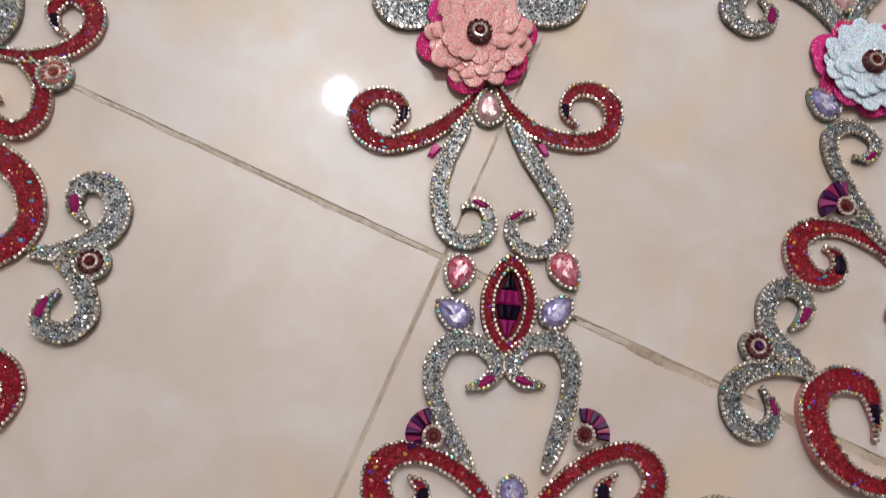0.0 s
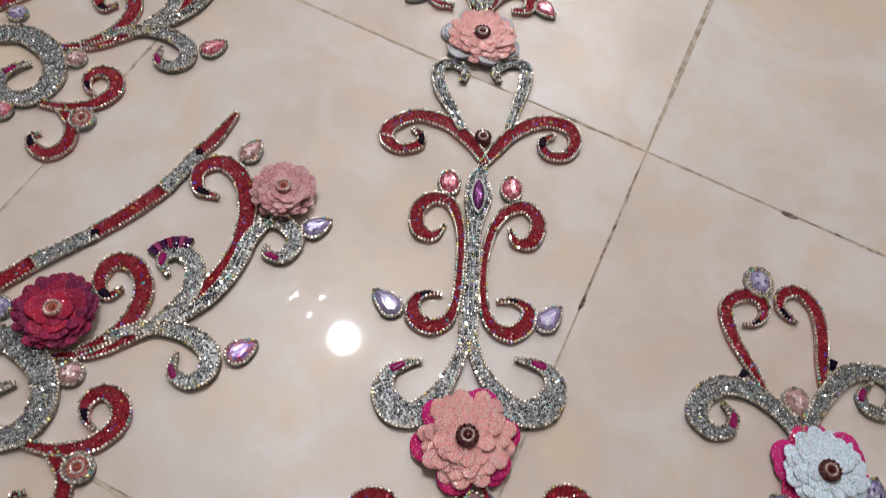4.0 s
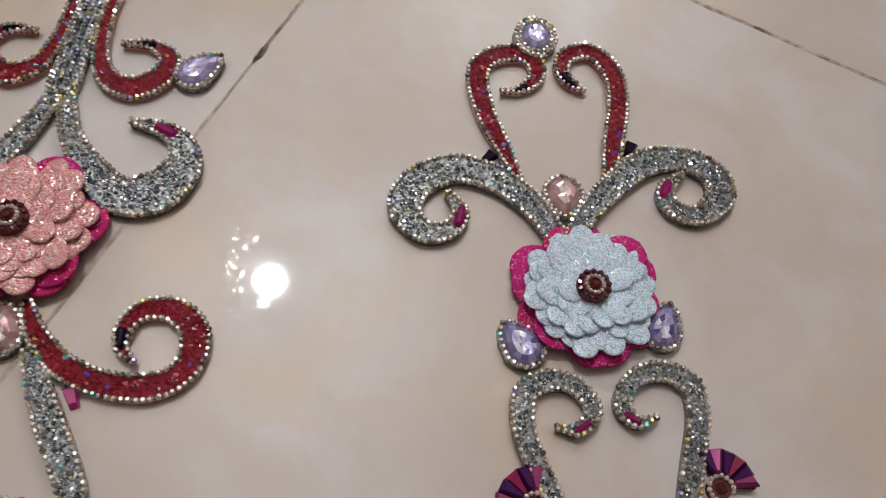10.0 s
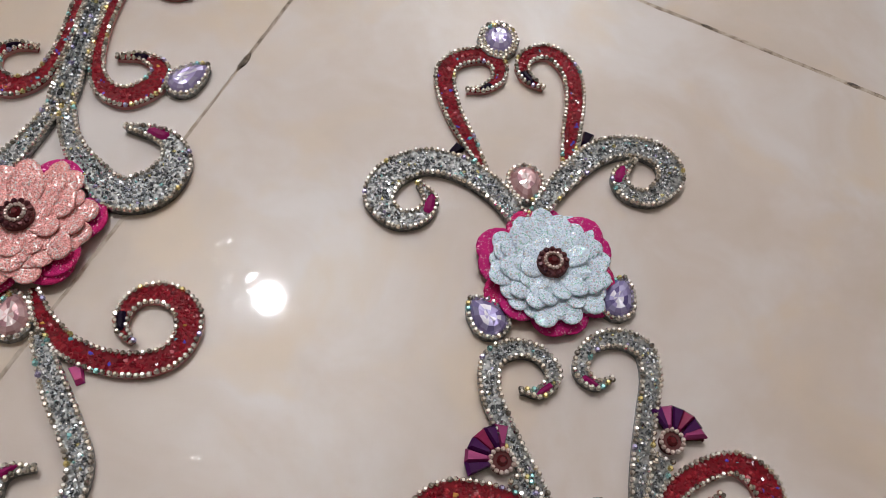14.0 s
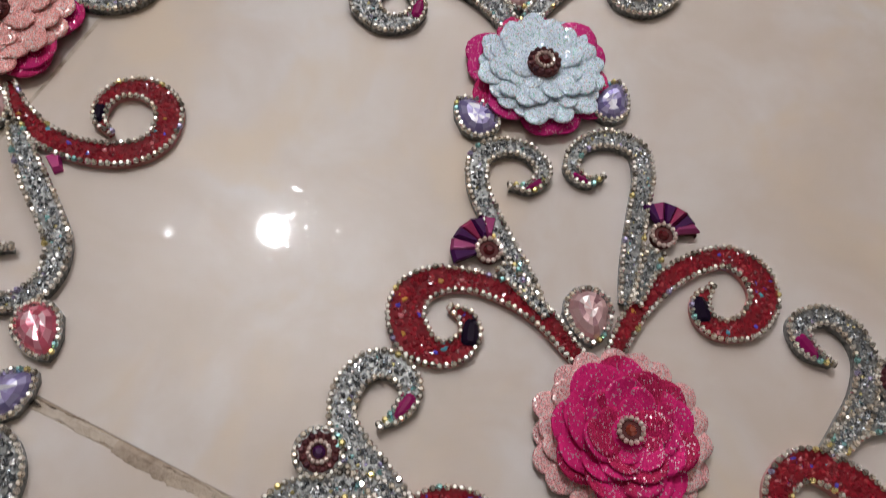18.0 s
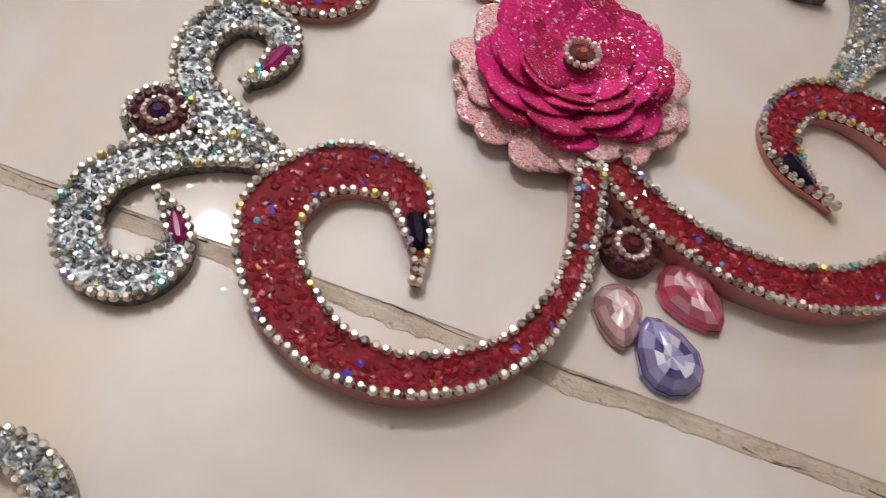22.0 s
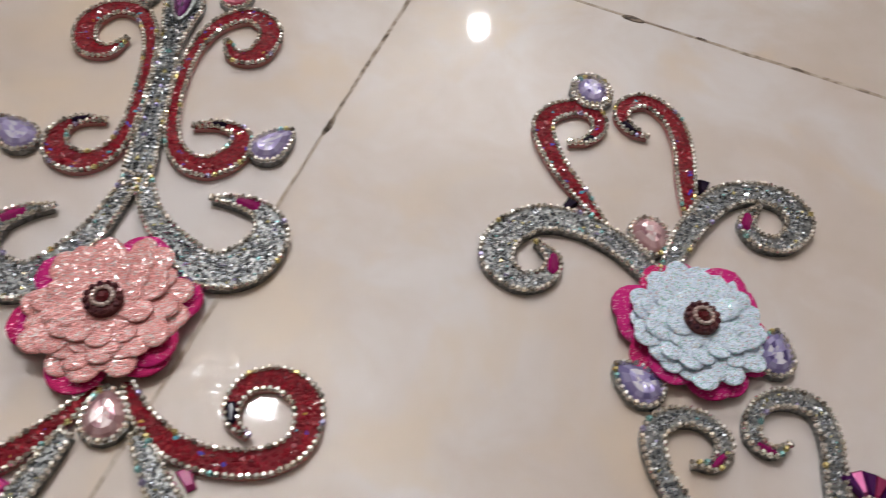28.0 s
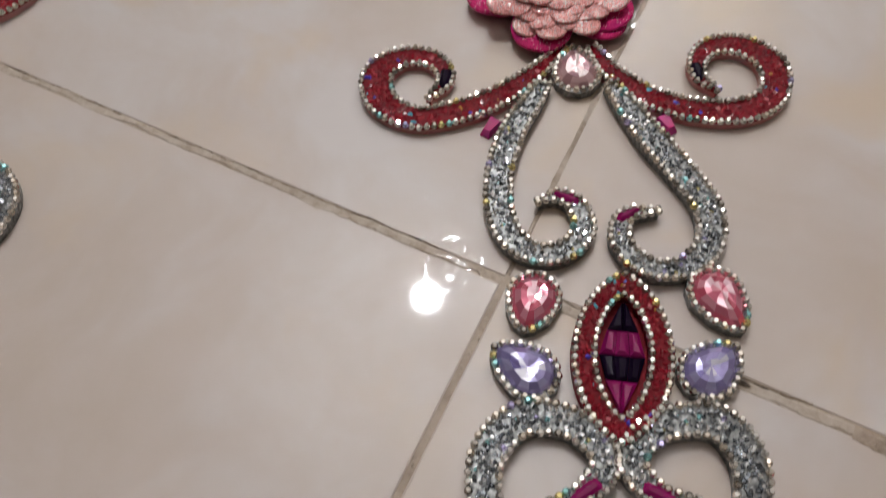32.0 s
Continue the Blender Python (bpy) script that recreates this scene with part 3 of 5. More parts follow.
def petal_mesh(name, length, width, cup, mat, droop=0.0):
    """A round-tipped sequin petal that starts at the middle and points to +x, with thickness and a curled rim."""
    rows, cols = 9, 8
    v, f = [], []
    bulge = max(0.5, 1 - 0.5 * width / length)
    for layer in (0, 1):
        for i in range(rows + 1):
            u = math.sin(math.pi / 2 * i / rows)
            wide = width / 2 * (math.sqrt(max(0.0, 1 - ((u - bulge) / (1 - bulge)) ** 2)) if u > bulge else 0.35 + 0.65 * math.sin(math.pi / 2 * u / bulge))
            for j in range(cols + 1):
                q = 2 * j / cols - 1
                z = cup * u * u - droop * q * q * u + (0 if layer else -0.0004)
                v.append((length * u, q * max(wide, 0.0001), z))
    k = (rows + 1) * (cols + 1)
    for i in range(rows):
        for j in range(cols):
            a = i * (cols + 1) + j
            f.append((a + k, a + cols + 1 + k, a + cols + 2 + k, a + 1 + k))
            f.append((a, a + 1, a + cols + 2, a + cols + 1))
    rim = [rows * (cols + 1) + j for j in range(cols + 1)]
    rim = [i * (cols + 1) for i in range(rows + 1)] + rim[1:] + [i * (cols + 1) + cols for i in range(rows - 1, -1, -1)]
    for a, b in zip(rim, rim[1:]):
        f.append((a, b, b + k, a + k))
    return mesh_of(name, v, f, mat, smooth=True)


def flower(ornament, label, x, y, rings, boss, top, seed=1, stone=None, begin=None, beads=None):
    """Rings of petals, the lowest first: how many, length and width in mm, rise of the tips, height of the foot, lobes, material."""
    r3 = random.Random(seed)
    disc_v, disc_f = stone_shape(0.011, top, 20)
    ob = part("sequin_flower", mesh_of("flower_base", disc_v, disc_f, rings[-1][-1]), ornament, label, pose(x / 1000, y / 1000, 0))
    for count, length, width, cup, foot, mat in rings:
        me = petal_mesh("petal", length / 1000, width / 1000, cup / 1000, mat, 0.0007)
        start = r3.uniform(0, 360) if begin is None or foot > 5.5 else begin
        for i in range(count):
            size = r3.uniform(0.95, 1.05)
            at = pose(0, 0, foot / 1000 + 0.0004 * (i % 2) + 0.00004 * i, r3.gauss(0, 4), r3.gauss(0, 2.5), start + 360 * i / count + r3.gauss(0, 4)) @ Matrix.Scale(size, 4)
            part("petal", me, ob, at=at)
    rosette(ob, 0, 0, boss, z=top + 0.0030, center=stone, parent_is_flower=True, plain=stone is not None, beads=beads)
    return ob


def fan(ornament, x, y, a0, a1, inner, outer, count=6):
    """Tapered baguettes set like an open fan."""
    for i in range(count):
        a = a0 + (a1 - a0) * (i + 0.5) / count
        wide = 2 * outer / 1000 * math.tan(math.radians(abs(a1 - a0) / count / 2)) * 0.98
        long_ = (outer - inner) / 1000 * rng.uniform(0.94, 1.08)
        me = baguette(long_, wide * 1.04, 0.0024, (amethyst_b, amethyst_a, amethyst_c, amethyst_a)[(i + int(x)) % 4], inner / outer * 0.85)
        mid = (inner + outer) / 2000
        part("fan_baguette", me, ornament, "deep purple tapered baguette", pose(x / 1000 + mid * math.cos(math.radians(a)), y / 1000 + mid * math.sin(math.radians(a)), 0.0030 + 0.0004 * (i % 2), rng.gauss(0, 9), rng.gauss(0, 4), a))
    # the fan's backing stands on the floor
    v, f, n = [], [], 12
    for z in (0.0, 0.0031):
        for rad in (inner, outer - 0.6):
            for i in range(n + 1):
                a = math.radians(a0 + (a1 - a0) * i / n)
                v.append((x / 1000 + rad / 1000 * math.cos(a), y / 1000 + rad / 1000 * math.sin(a), z))
    k = n + 1
    for i in range(n):
        f += [(2 * k + i, 3 * k + i, 3 * k + i + 1, 2 * k + i + 1), (k + i, k + i + 1, 3 * k + i + 1, 3 * k + i), (i, i + 1, 2 * k + i + 1, 2 * k + i)]
    part("fan_backing", mesh_of("fan_backing", v, f, base_brown), ornament)


def ornament(label, x, y, angle):
    ob = new("rhinestone_applique")
    ob.matrix_basis = pose(x, y, 0, 0, 0, angle)
    return tagged(ob, label, "applique", "rhinestone appliques on the floor")


# ---------------------------------------------------------------- the room
floor = tagged(new("floor", box_mesh("floor", (5.2, 6.0, 0.05), grout_mat)), "dirty grout bed under polished cream tiles", "floor", kind="structure")
floor.location = (-0.2, 0.8, -0.0253)
# walls and ceiling stay out of view, added for bounce light and reflections
for name, cx, cy, sx, sy in (("wall_west", -2.85, 0.8, 0.1, 6.2), ("wall_east", 2.45, 0.8, 0.1, 6.2), ("wall_south", -0.2, -2.25, 5.2, 0.1), ("wall_north", -0.2, 3.85, 5.2, 0.1)):
    ob = tagged(new(name, box_mesh(name, (sx, sy, 2.80), wall_paint)), "unseen beige wall added for bounce light and reflections", "wall", kind="structure")
    ob.location = (cx, cy, 1.35)
ceiling = tagged(new("ceiling", box_mesh("ceiling", (5.2, 6.0, 0.1), ceiling_paint)), "unseen white ceiling added for bounce light and reflections", "ceiling", kind="structure")
ceiling.location = (-0.2, 0.8, 2.81)

bulb_glow = bpy.data.materials.new("bulb_glow")
bulb_glow.use_nodes = True
bulb_glow.node_tree.nodes.clear()
e_ = bulb_glow.node_tree.nodes.new("ShaderNodeEmission")
o_ = bulb_glow.node_tree.nodes.new("ShaderNodeOutputMaterial")
e_.inputs[0].default_value, e_.inputs[1].default_value = (0.93, 0.955, 1.0, 1), BULB_POWER
bulb_glow.node_tree.links.new(e_.outputs[0], o_.inputs[0])
socket_mat = material("white_plastic_socket", (0.75, 0.74, 0.72), 0.4)


def lathe(name, profile, mat, n=32):
    v = [(r * math.cos(2 * math.pi * i / n), r * math.sin(2 * math.pi * i / n), z) for r, z in profile for i in range(n)]
    f = [(k * n + i, k * n + (i + 1) % n, k * n + n + (i + 1) % n, k * n + n + i) for k in range(len(profile) - 1) for i in range(n)]
    f += [tuple(reversed(range(n))), tuple(range(len(v) - n, len(v)))]
    return mesh_of(name, v, f, mat, smooth=True)


for place in BULBS:
    lamp = tagged(new("ceiling_lamp"), "lit round white bulb hanging under the ceiling", "lamp", "ceiling lamps")
    lamp.location = place
    part("bulb", lathe("bulb", [(0.045 * math.sin(math.radians(a)) + 0.0005, -0.045 * math.cos(math.radians(a))) for a in range(0, 151, 10)], bulb_glow), lamp, "glowing white bulb")
    part("socket", lathe("socket", [(0.023, 0.038), (0.032, 0.06), (0.032, 0.12), (0.012, 0.13), (0.012, 2.76 - place[2])], socket_mat), lamp, "white lamp socket and stem")

# ---------------------------------------------------------------- the appliques
LONG = [
    ("silver", "heart_l", [(-15.4, 245.1, 7), (-25.1, 264.7, 9.2), (-36.1, 286.5, 10.4), (-37.4, 305.7, 9.6), (-26.4, 311.6, 8.6), (-15.7, 304.5, 7.5), (-18, 294.5, 5.3)]),
    ("silver", "heart_r", [(21.7, 251.3, 7), (27.2, 274.9, 9.3), (33.4, 299.4, 10.7), (32.3, 316.4, 9.8), (20.3, 318.4, 8.7), (8.7, 308.1, 7.5), (11.8, 297.6, 5.3)]),
    ("red", "up_l", [(3.7, 215.8, 7.2), (-6.6, 231.6, 10.5), (-25.4, 248.9, 12.8), (-50.6, 254.5, 11.8), (-69.7, 242.9, 11.6), (-72.8, 229.4, 11.4), (-62.3, 221, 9.2), (-48.3, 226.1, 8.3), (-46.8, 235.5, 6.3), (-53.9, 240.6, 3.7)]),
    ("red", "up_r", [(2, 213.9, 7.2), (13.4, 231.5, 10.5), (26.5, 248.6, 11.8), (46.9, 260.4, 12), (66.6, 259.1, 13.1), (73.6, 244.9, 10.7), (66.2, 230.2, 9.5), (51.4, 229.4, 8.4), (47.8, 241.5, 7.5), (56.9, 248.2, 4.3)]),
    ("silver", "spine", [(1.1, 211.6, 5.7), (-0.5, 197.4, 16), (-0.3, 183.7, 20.3), (-1.3, 167.3, 14.4), (-1.9, 150.4, 9.7), (-1.6, 118.2, 10.2), (-2, 92, 11.4), (-2.4, 75.2, 13.6), (-2.2, 63, 10.2)]),
    ("red", "long_l", [(-23.6, 156, 2.8), (-31.7, 146.9, 8.4), (-41.9, 151, 11.3), (-44, 167.1, 11.5), (-34, 179.2, 10.7), (-19.8, 175.4, 8.8), (-11.9, 154.5, 7.1), (-10.6, 122.2, 6.4), (-12.3, 95.6, 7), (-17.4, 81.5, 9.4), (-28.6, 75.7, 11.9), (-39.2, 82.1, 12), (-40.5, 93.8, 8.7), (-33.2, 100.7, 5.3), (-22.2, 101, 2.6)]),
    ("red", "long_r", [(23.9, 158.7, 2.9), (29.5, 147.9, 8.5), (40.3, 150.1, 11.4), (44.9, 167, 11.6), (35, 178.6, 10.8), (20.2, 171.9, 8.8), (10.2, 152.3, 7.1), (6.3, 124.1, 6.4), (7.3, 97.7, 7), (13.4, 81.4, 9.5), (25.7, 75.6, 12), (36.9, 83.8, 12.1), (38.3, 95.4, 8.8), (28.7, 100.9, 5.3), (16.8, 99.6, 2.7)]),
    ("silver", "hook_l", [(-3.6, 68.9, 7.9), (-9.2, 50.3, 9.2), (-18.1, 31.3, 11.9), (-32.7, 14.9, 16.7), (-47.3, 16.1, 18.9), (-55.1, 28.5, 14.8), (-52.2, 40.6, 9.8), (-43.5, 47.3, 6.9), (-32.5, 50.7, 2.7)]),
    ("silver", "hook_r", [(-0.2, 69.2, 7.9), (7.1, 49.2, 9.2), (17.8, 34.7, 12.1), (34.1, 21.2, 17), (49.3, 25.2, 19.4), (56.8, 39.2, 15.3), (52.7, 50.9, 10.1), (43.1, 55.9, 7), (30.5, 57.8, 2.7)]),
    ("red", "wing_l", [(2, -30, 4), (-6.9, -42.1, 7.3), (-19.2, -54, 9.4), (-33.2, -62.2, 10.1), (-49.2, -66.3, 9.9), (-61.9, -59.5, 11.5), (-65.2, -46.8, 11.9), (-58.2, -38.2, 9.8), (-47.5, -37.5, 8.3), (-40.9, -43.7, 7.2), (-40.8, -50.4, 5.7), (-45.6, -57.1, 2.3)]),
    ("red", "wing_r", [(12.6, -29.5, 4.5), (20.3, -42, 8.3), (31.7, -52.1, 9.9), (47.6, -57.8, 10.2), (64.4, -57.5, 10.7), (75.8, -50, 10.5), (77.3, -35.5, 11.4), (68.3, -26.7, 10.2), (56.7, -27.3, 8.6), (50.8, -35.1, 6.9), (51.4, -43.1, 5.3), (56.9, -48.6, 2.4)]),
    ("silver", "leg_l", [(-4.5, -48.5, 5.6), (-8.2, -56.4, 7.7), (-15.1, -71.2, 9.2), (-18.8, -87.8, 9.2), (-18.3, -103.2, 9.2), (-13.9, -114.5, 8.8), (-5.7, -119.5, 7.9), (3.2, -118, 7.5), (8.9, -109.8, 7.7), (6.5, -100.5, 6.8), (0.6, -97.3, 5.2), (-5.9, -100, 1.8)]),
    ("silver", "leg_r", [(19.4, -48, 5.5), (23.2, -55.1, 7.7), (31.8, -70.3, 10.3), (41.2, -84.9, 10.3), (48.4, -97.8, 9.9), (49, -110.2, 9.1), (43.7, -119.5, 8.5), (34.7, -123.3, 7.3), (25.6, -120.8, 7.4), (20.4, -112.1, 7.3), (22.9, -103.7, 5.9), (33, -101.5, 1.8)]),
    ("silver", "low_l", [(-0.8, -196.5, 2.3), (9, -192.6, 6.9), (14, -183.2, 8.7), (5.1, -174.3, 9.4), (-9, -173.7, 10.5), (-18, -184, 10.4), (-18.1, -198.3, 9.1), (-11.8, -213.5, 9), (-4.6, -225.7, 8.4), (2.5, -236.9, 3.9)]),
    ("silver", "low_r", [(38.2, -193.5, 2.3), (27.3, -191.9, 7), (21.1, -182.9, 8.8), (30.1, -173.2, 9.4), (45, -171.3, 10.7), (52.7, -181, 10.6), (52.3, -195.5, 9.3), (48.4, -211.3, 9.2), (44, -224, 8.5), (39.2, -235.7, 3.9)]),
    ("silver", "top_l", [(-9.6, 377.8, 7.3), (-18.3, 409.2, 11.4), (-31, 437.7, 15.6), (-50.9, 459.6, 18.7), (-67.9, 450.8, 19.8), (-67.1, 431.2, 14.2), (-48.1, 425.3, 5.8)]),
    ("silver", "top_r", [(-0.8, 379.2, 7.3), (5.7, 413.3, 11.4), (18.5, 437.1, 15.7), (37.5, 455.6, 17.4), (55.5, 449.2, 17.3), (53.4, 429.3, 13), (32.7, 419.5, 5.8)]),
    ("red", "topred_l", [(-10.9, 373.4, 7.8), (-17.6, 399, 13.3), (-34.1, 405.9, 14.8), (-47.5, 393.9, 13.2), (-44.2, 379.3, 9.1), (-30.3, 375.9, 5.2)]),
    ("red", "topred_r", [(-0.5, 375.1, 7.8), (7.7, 393.8, 13.3), (23.4, 404.6, 14.8), (37, 395.8, 13.3), (33.6, 380.8, 9.2), (20.9, 378.7, 5.2)]),
    ("red", "crown_l", [(-3.5, 476, 7.3), (-12.4, 504, 13.5), (-27.5, 514.2, 13.7), (-40.3, 498.7, 14.9), (-36.5, 478.1, 11.7), (-22.4, 478.3, 5.8)]),
    ("red", "crown_r", [(-2.4, 476.2, 7.3), (6.7, 505.1, 13.6), (18.1, 512.5, 13.7), (33, 498, 15), (28.8, 478.6, 11.7), (14.5, 481, 5.9)]),
    ("silver", "topspine", [(-4.8, 500.1, 5.6), (-5.7, 470.4, 17.6), (-4.7, 450.3, 21.2), (-4.9, 430.6, 13), (-6, 400.1, 10), (-5.4, 367.8, 9.6)]),
]
BROAD = [
    ("red", "heart_l", [(-19.7, 54.9, 4), (-24.6, 71.8, 7.8), (-30, 90.5, 9.3), (-31.2, 111.6, 10.5), (-24.8, 122.3, 10.1), (-10.6, 125.8, 10.3), (-2.2, 120, 9.5), (-3.5, 109.7, 7.3), (-11.8, 103.4, 4.6), (-20.5, 102.9, 1.9)]),
    ("red", "heart_r", [(21.7, 54, 6), (27.4, 72, 9.4), (33.9, 91.9, 9.9), (35.7, 111.1, 10.3), (28.3, 124.9, 9.9), (16.5, 124.9, 9.1), (10.5, 116.4, 7.5), (12.8, 107.6, 6), (19.1, 102.2, 2.3)]),
    ("silver", "curl_l", [(-3.6, 16.9, 7.5), (-8.3, 26.6, 10.1), (-15.5, 40.3, 12), (-28.8, 53.9, 13.4), (-46.8, 60.4, 13.9), (-63.7, 54.5, 15.1), (-71.4, 41.8, 14), (-64.6, 29.9, 10.2), (-53.2, 30, 8.4), (-47.4, 38.6, 7.1), (-52, 48.3, 2.6)]),
    ("silver", "curl_r", [(-1.4, 23.4, 7.6), (7, 33.6, 9.4), (20.8, 47.5, 11.5), (40.2, 60.5, 13.2), (58.4, 61.9, 12.3), (70.9, 54.1, 13.4), (71.3, 41.7, 13), (59.1, 32.5, 9.8), (47.9, 35.8, 8.2), (46.3, 45.8, 7.8), (56.2, 54, 2.3)]),
    ("silver", "mid_l", [(-21.1, -56.9, 1.6), (-12.5, -58.2, 5.2), (-6, -51, 7), (-10.4, -41.8, 7.2), (-20.8, -38.1, 8.5), (-31.1, -42.5, 9.6), (-34, -55, 8.8), (-31.3, -69.2, 8.4), (-26.5, -83, 7.4), (-22.3, -94.2, 6.8), (-17.6, -104.7, 2.8)]),
    ("silver", "mid_r", [(18.5, -55.7, 1.7), (10.9, -57.3, 5), (6, -50.2, 6.7), (12.3, -40.3, 6.9), (25.3, -37.6, 8.4), (35.6, -43.9, 9.2), (35.8, -56.4, 8.9), (30.2, -71.2, 8.5), (24.2, -87.1, 8.4), (19.5, -100, 7.3), (15.4, -110.9, 4.2)]),
    ("red", "scroll_l", [(-3.4, -136.6, 6.5), (-8.9, -127.6, 7.4), (-15, -116.9, 8.7), (-22.7, -107.9, 9.3), (-32.8, -101, 9.4), (-43.5, -96.4, 9.4), (-54.8, -95.1, 11.8), (-64.4, -98.9, 13.8), (-68.9, -107.7, 14.6), (-66.6, -118, 14.3), (-59.3, -123.9, 10.7), (-51.3, -123.4, 10), (-45.9, -118, 8.9), (-46.7, -111.1, 6.7), (-51.9, -106.7, 2.3)]),
    ("red", "scroll_r", [(0.9, -138.7, 6.2), (7.3, -130, 7.2), (17, -117.3, 8.7), (29.7, -106.1, 9.1), (44.2, -98.4, 9.4), (60.6, -95.5, 9.7), (70.5, -103.2, 12.5), (71.5, -114.6, 12.5), (63.4, -123.7, 11.2), (52.9, -125.7, 9.1), (45.7, -121.3, 8.8), (45.5, -113.3, 7.6), (52, -107.2, 2)]),
    ("silver", "fork_l", [(-82.3, -148.5, 1.2), (-75.1, -144.6, 6.2), (-69.9, -136.8, 8.3), (-74.2, -128.2, 10.1), (-82.9, -126.1, 10.7), (-91.6, -132.5, 10.7), (-95, -143.8, 10), (-91.5, -154.8, 11.2), (-85.1, -165.1, 12.1), (-77.3, -174.5, 8.4)]),
    ("silver", "claw_l", [(-77.3, -174.5, 5.6), (-88, -168.4, 8.8), (-102.2, -166.9, 9.8), (-115.1, -169.3, 11), (-122.7, -176.6, 11.1), (-124.2, -186.5, 11.3), (-120.8, -194.9, 11.2), (-112.5, -198.8, 9.9), (-104.3, -194.7, 8.1), (-102.4, -186.8, 6), (-105.9, -176.8, 1.4)]),
    ("red", "hook_l", [(-51.3, -211.1, 1.1), (-48.1, -201, 6), (-48.5, -186, 12.1), (-58, -178.9, 14.3), (-69.3, -179, 14.4), (-80, -186.7, 15.5), (-83, -199, 14.8), (-80.6, -212.9, 14.2), (-72.9, -225.3, 11.7), (-59.6, -233.6, 10.1), (-44.9, -235.1, 9.3), (-30.9, -231.5, 8), (-18.8, -221.5, 7), (-9.9, -208.1, 6.5), (-2.5, -190.7, 7.9)]),
    ("red", "hook_r", [(2.6, -189.8, 7.4), (6.5, -201, 9.8), (14.6, -213.6, 9.9), (26.6, -225.4, 10.4), (43.6, -233.6, 11.9), (61.9, -234.1, 12.8), (78.8, -226.1, 13.4), (87.9, -212.1, 13.7), (86.9, -194.9, 14.6), (77.2, -182.5, 13.4), (65.7, -178.1, 12.3), (55.2, -184.8, 10.8), (53.1, -196.2, 8.4), (58.8, -211.1, 1.4)]),
    ("silver", "fork_r", [(90.1, -143.2, 1.6), (82.3, -136.1, 7.9), (81.8, -126.5, 8.9), (92.8, -123.5, 8.2), (101.9, -130.7, 9), (104.1, -143.1, 9.6), (98.1, -156.3, 10.1), (88.4, -167.3, 10.9), (77.5, -175.6, 7.5)]),
    ("silver", "claw_r", [(77.5, -175.6, 5.7), (91.5, -166.8, 9.8), (106.3, -165, 10.8), (118.9, -169.1, 10.8), (127.3, -177.7, 11.9), (128.2, -189, 12), (119.6, -197.8, 10.5), (109.6, -194.6, 9.3), (106.9, -186.4, 7.6), (110.9, -177.1, 1.8)]),
    ("silver", "vee_l", [(2.9, -192.1, 2.2), (-2.5, -201.2, 2.4), (-8.1, -211.4, 2.6), (-13.2, -220.3, 2)]),
    ("silver", "vee_r", [(2.9, -192.1, 2.2), (6.2, -201.5, 2.5), (10.3, -211.3, 2.7), (17.1, -219.6, 2.1)]),
]
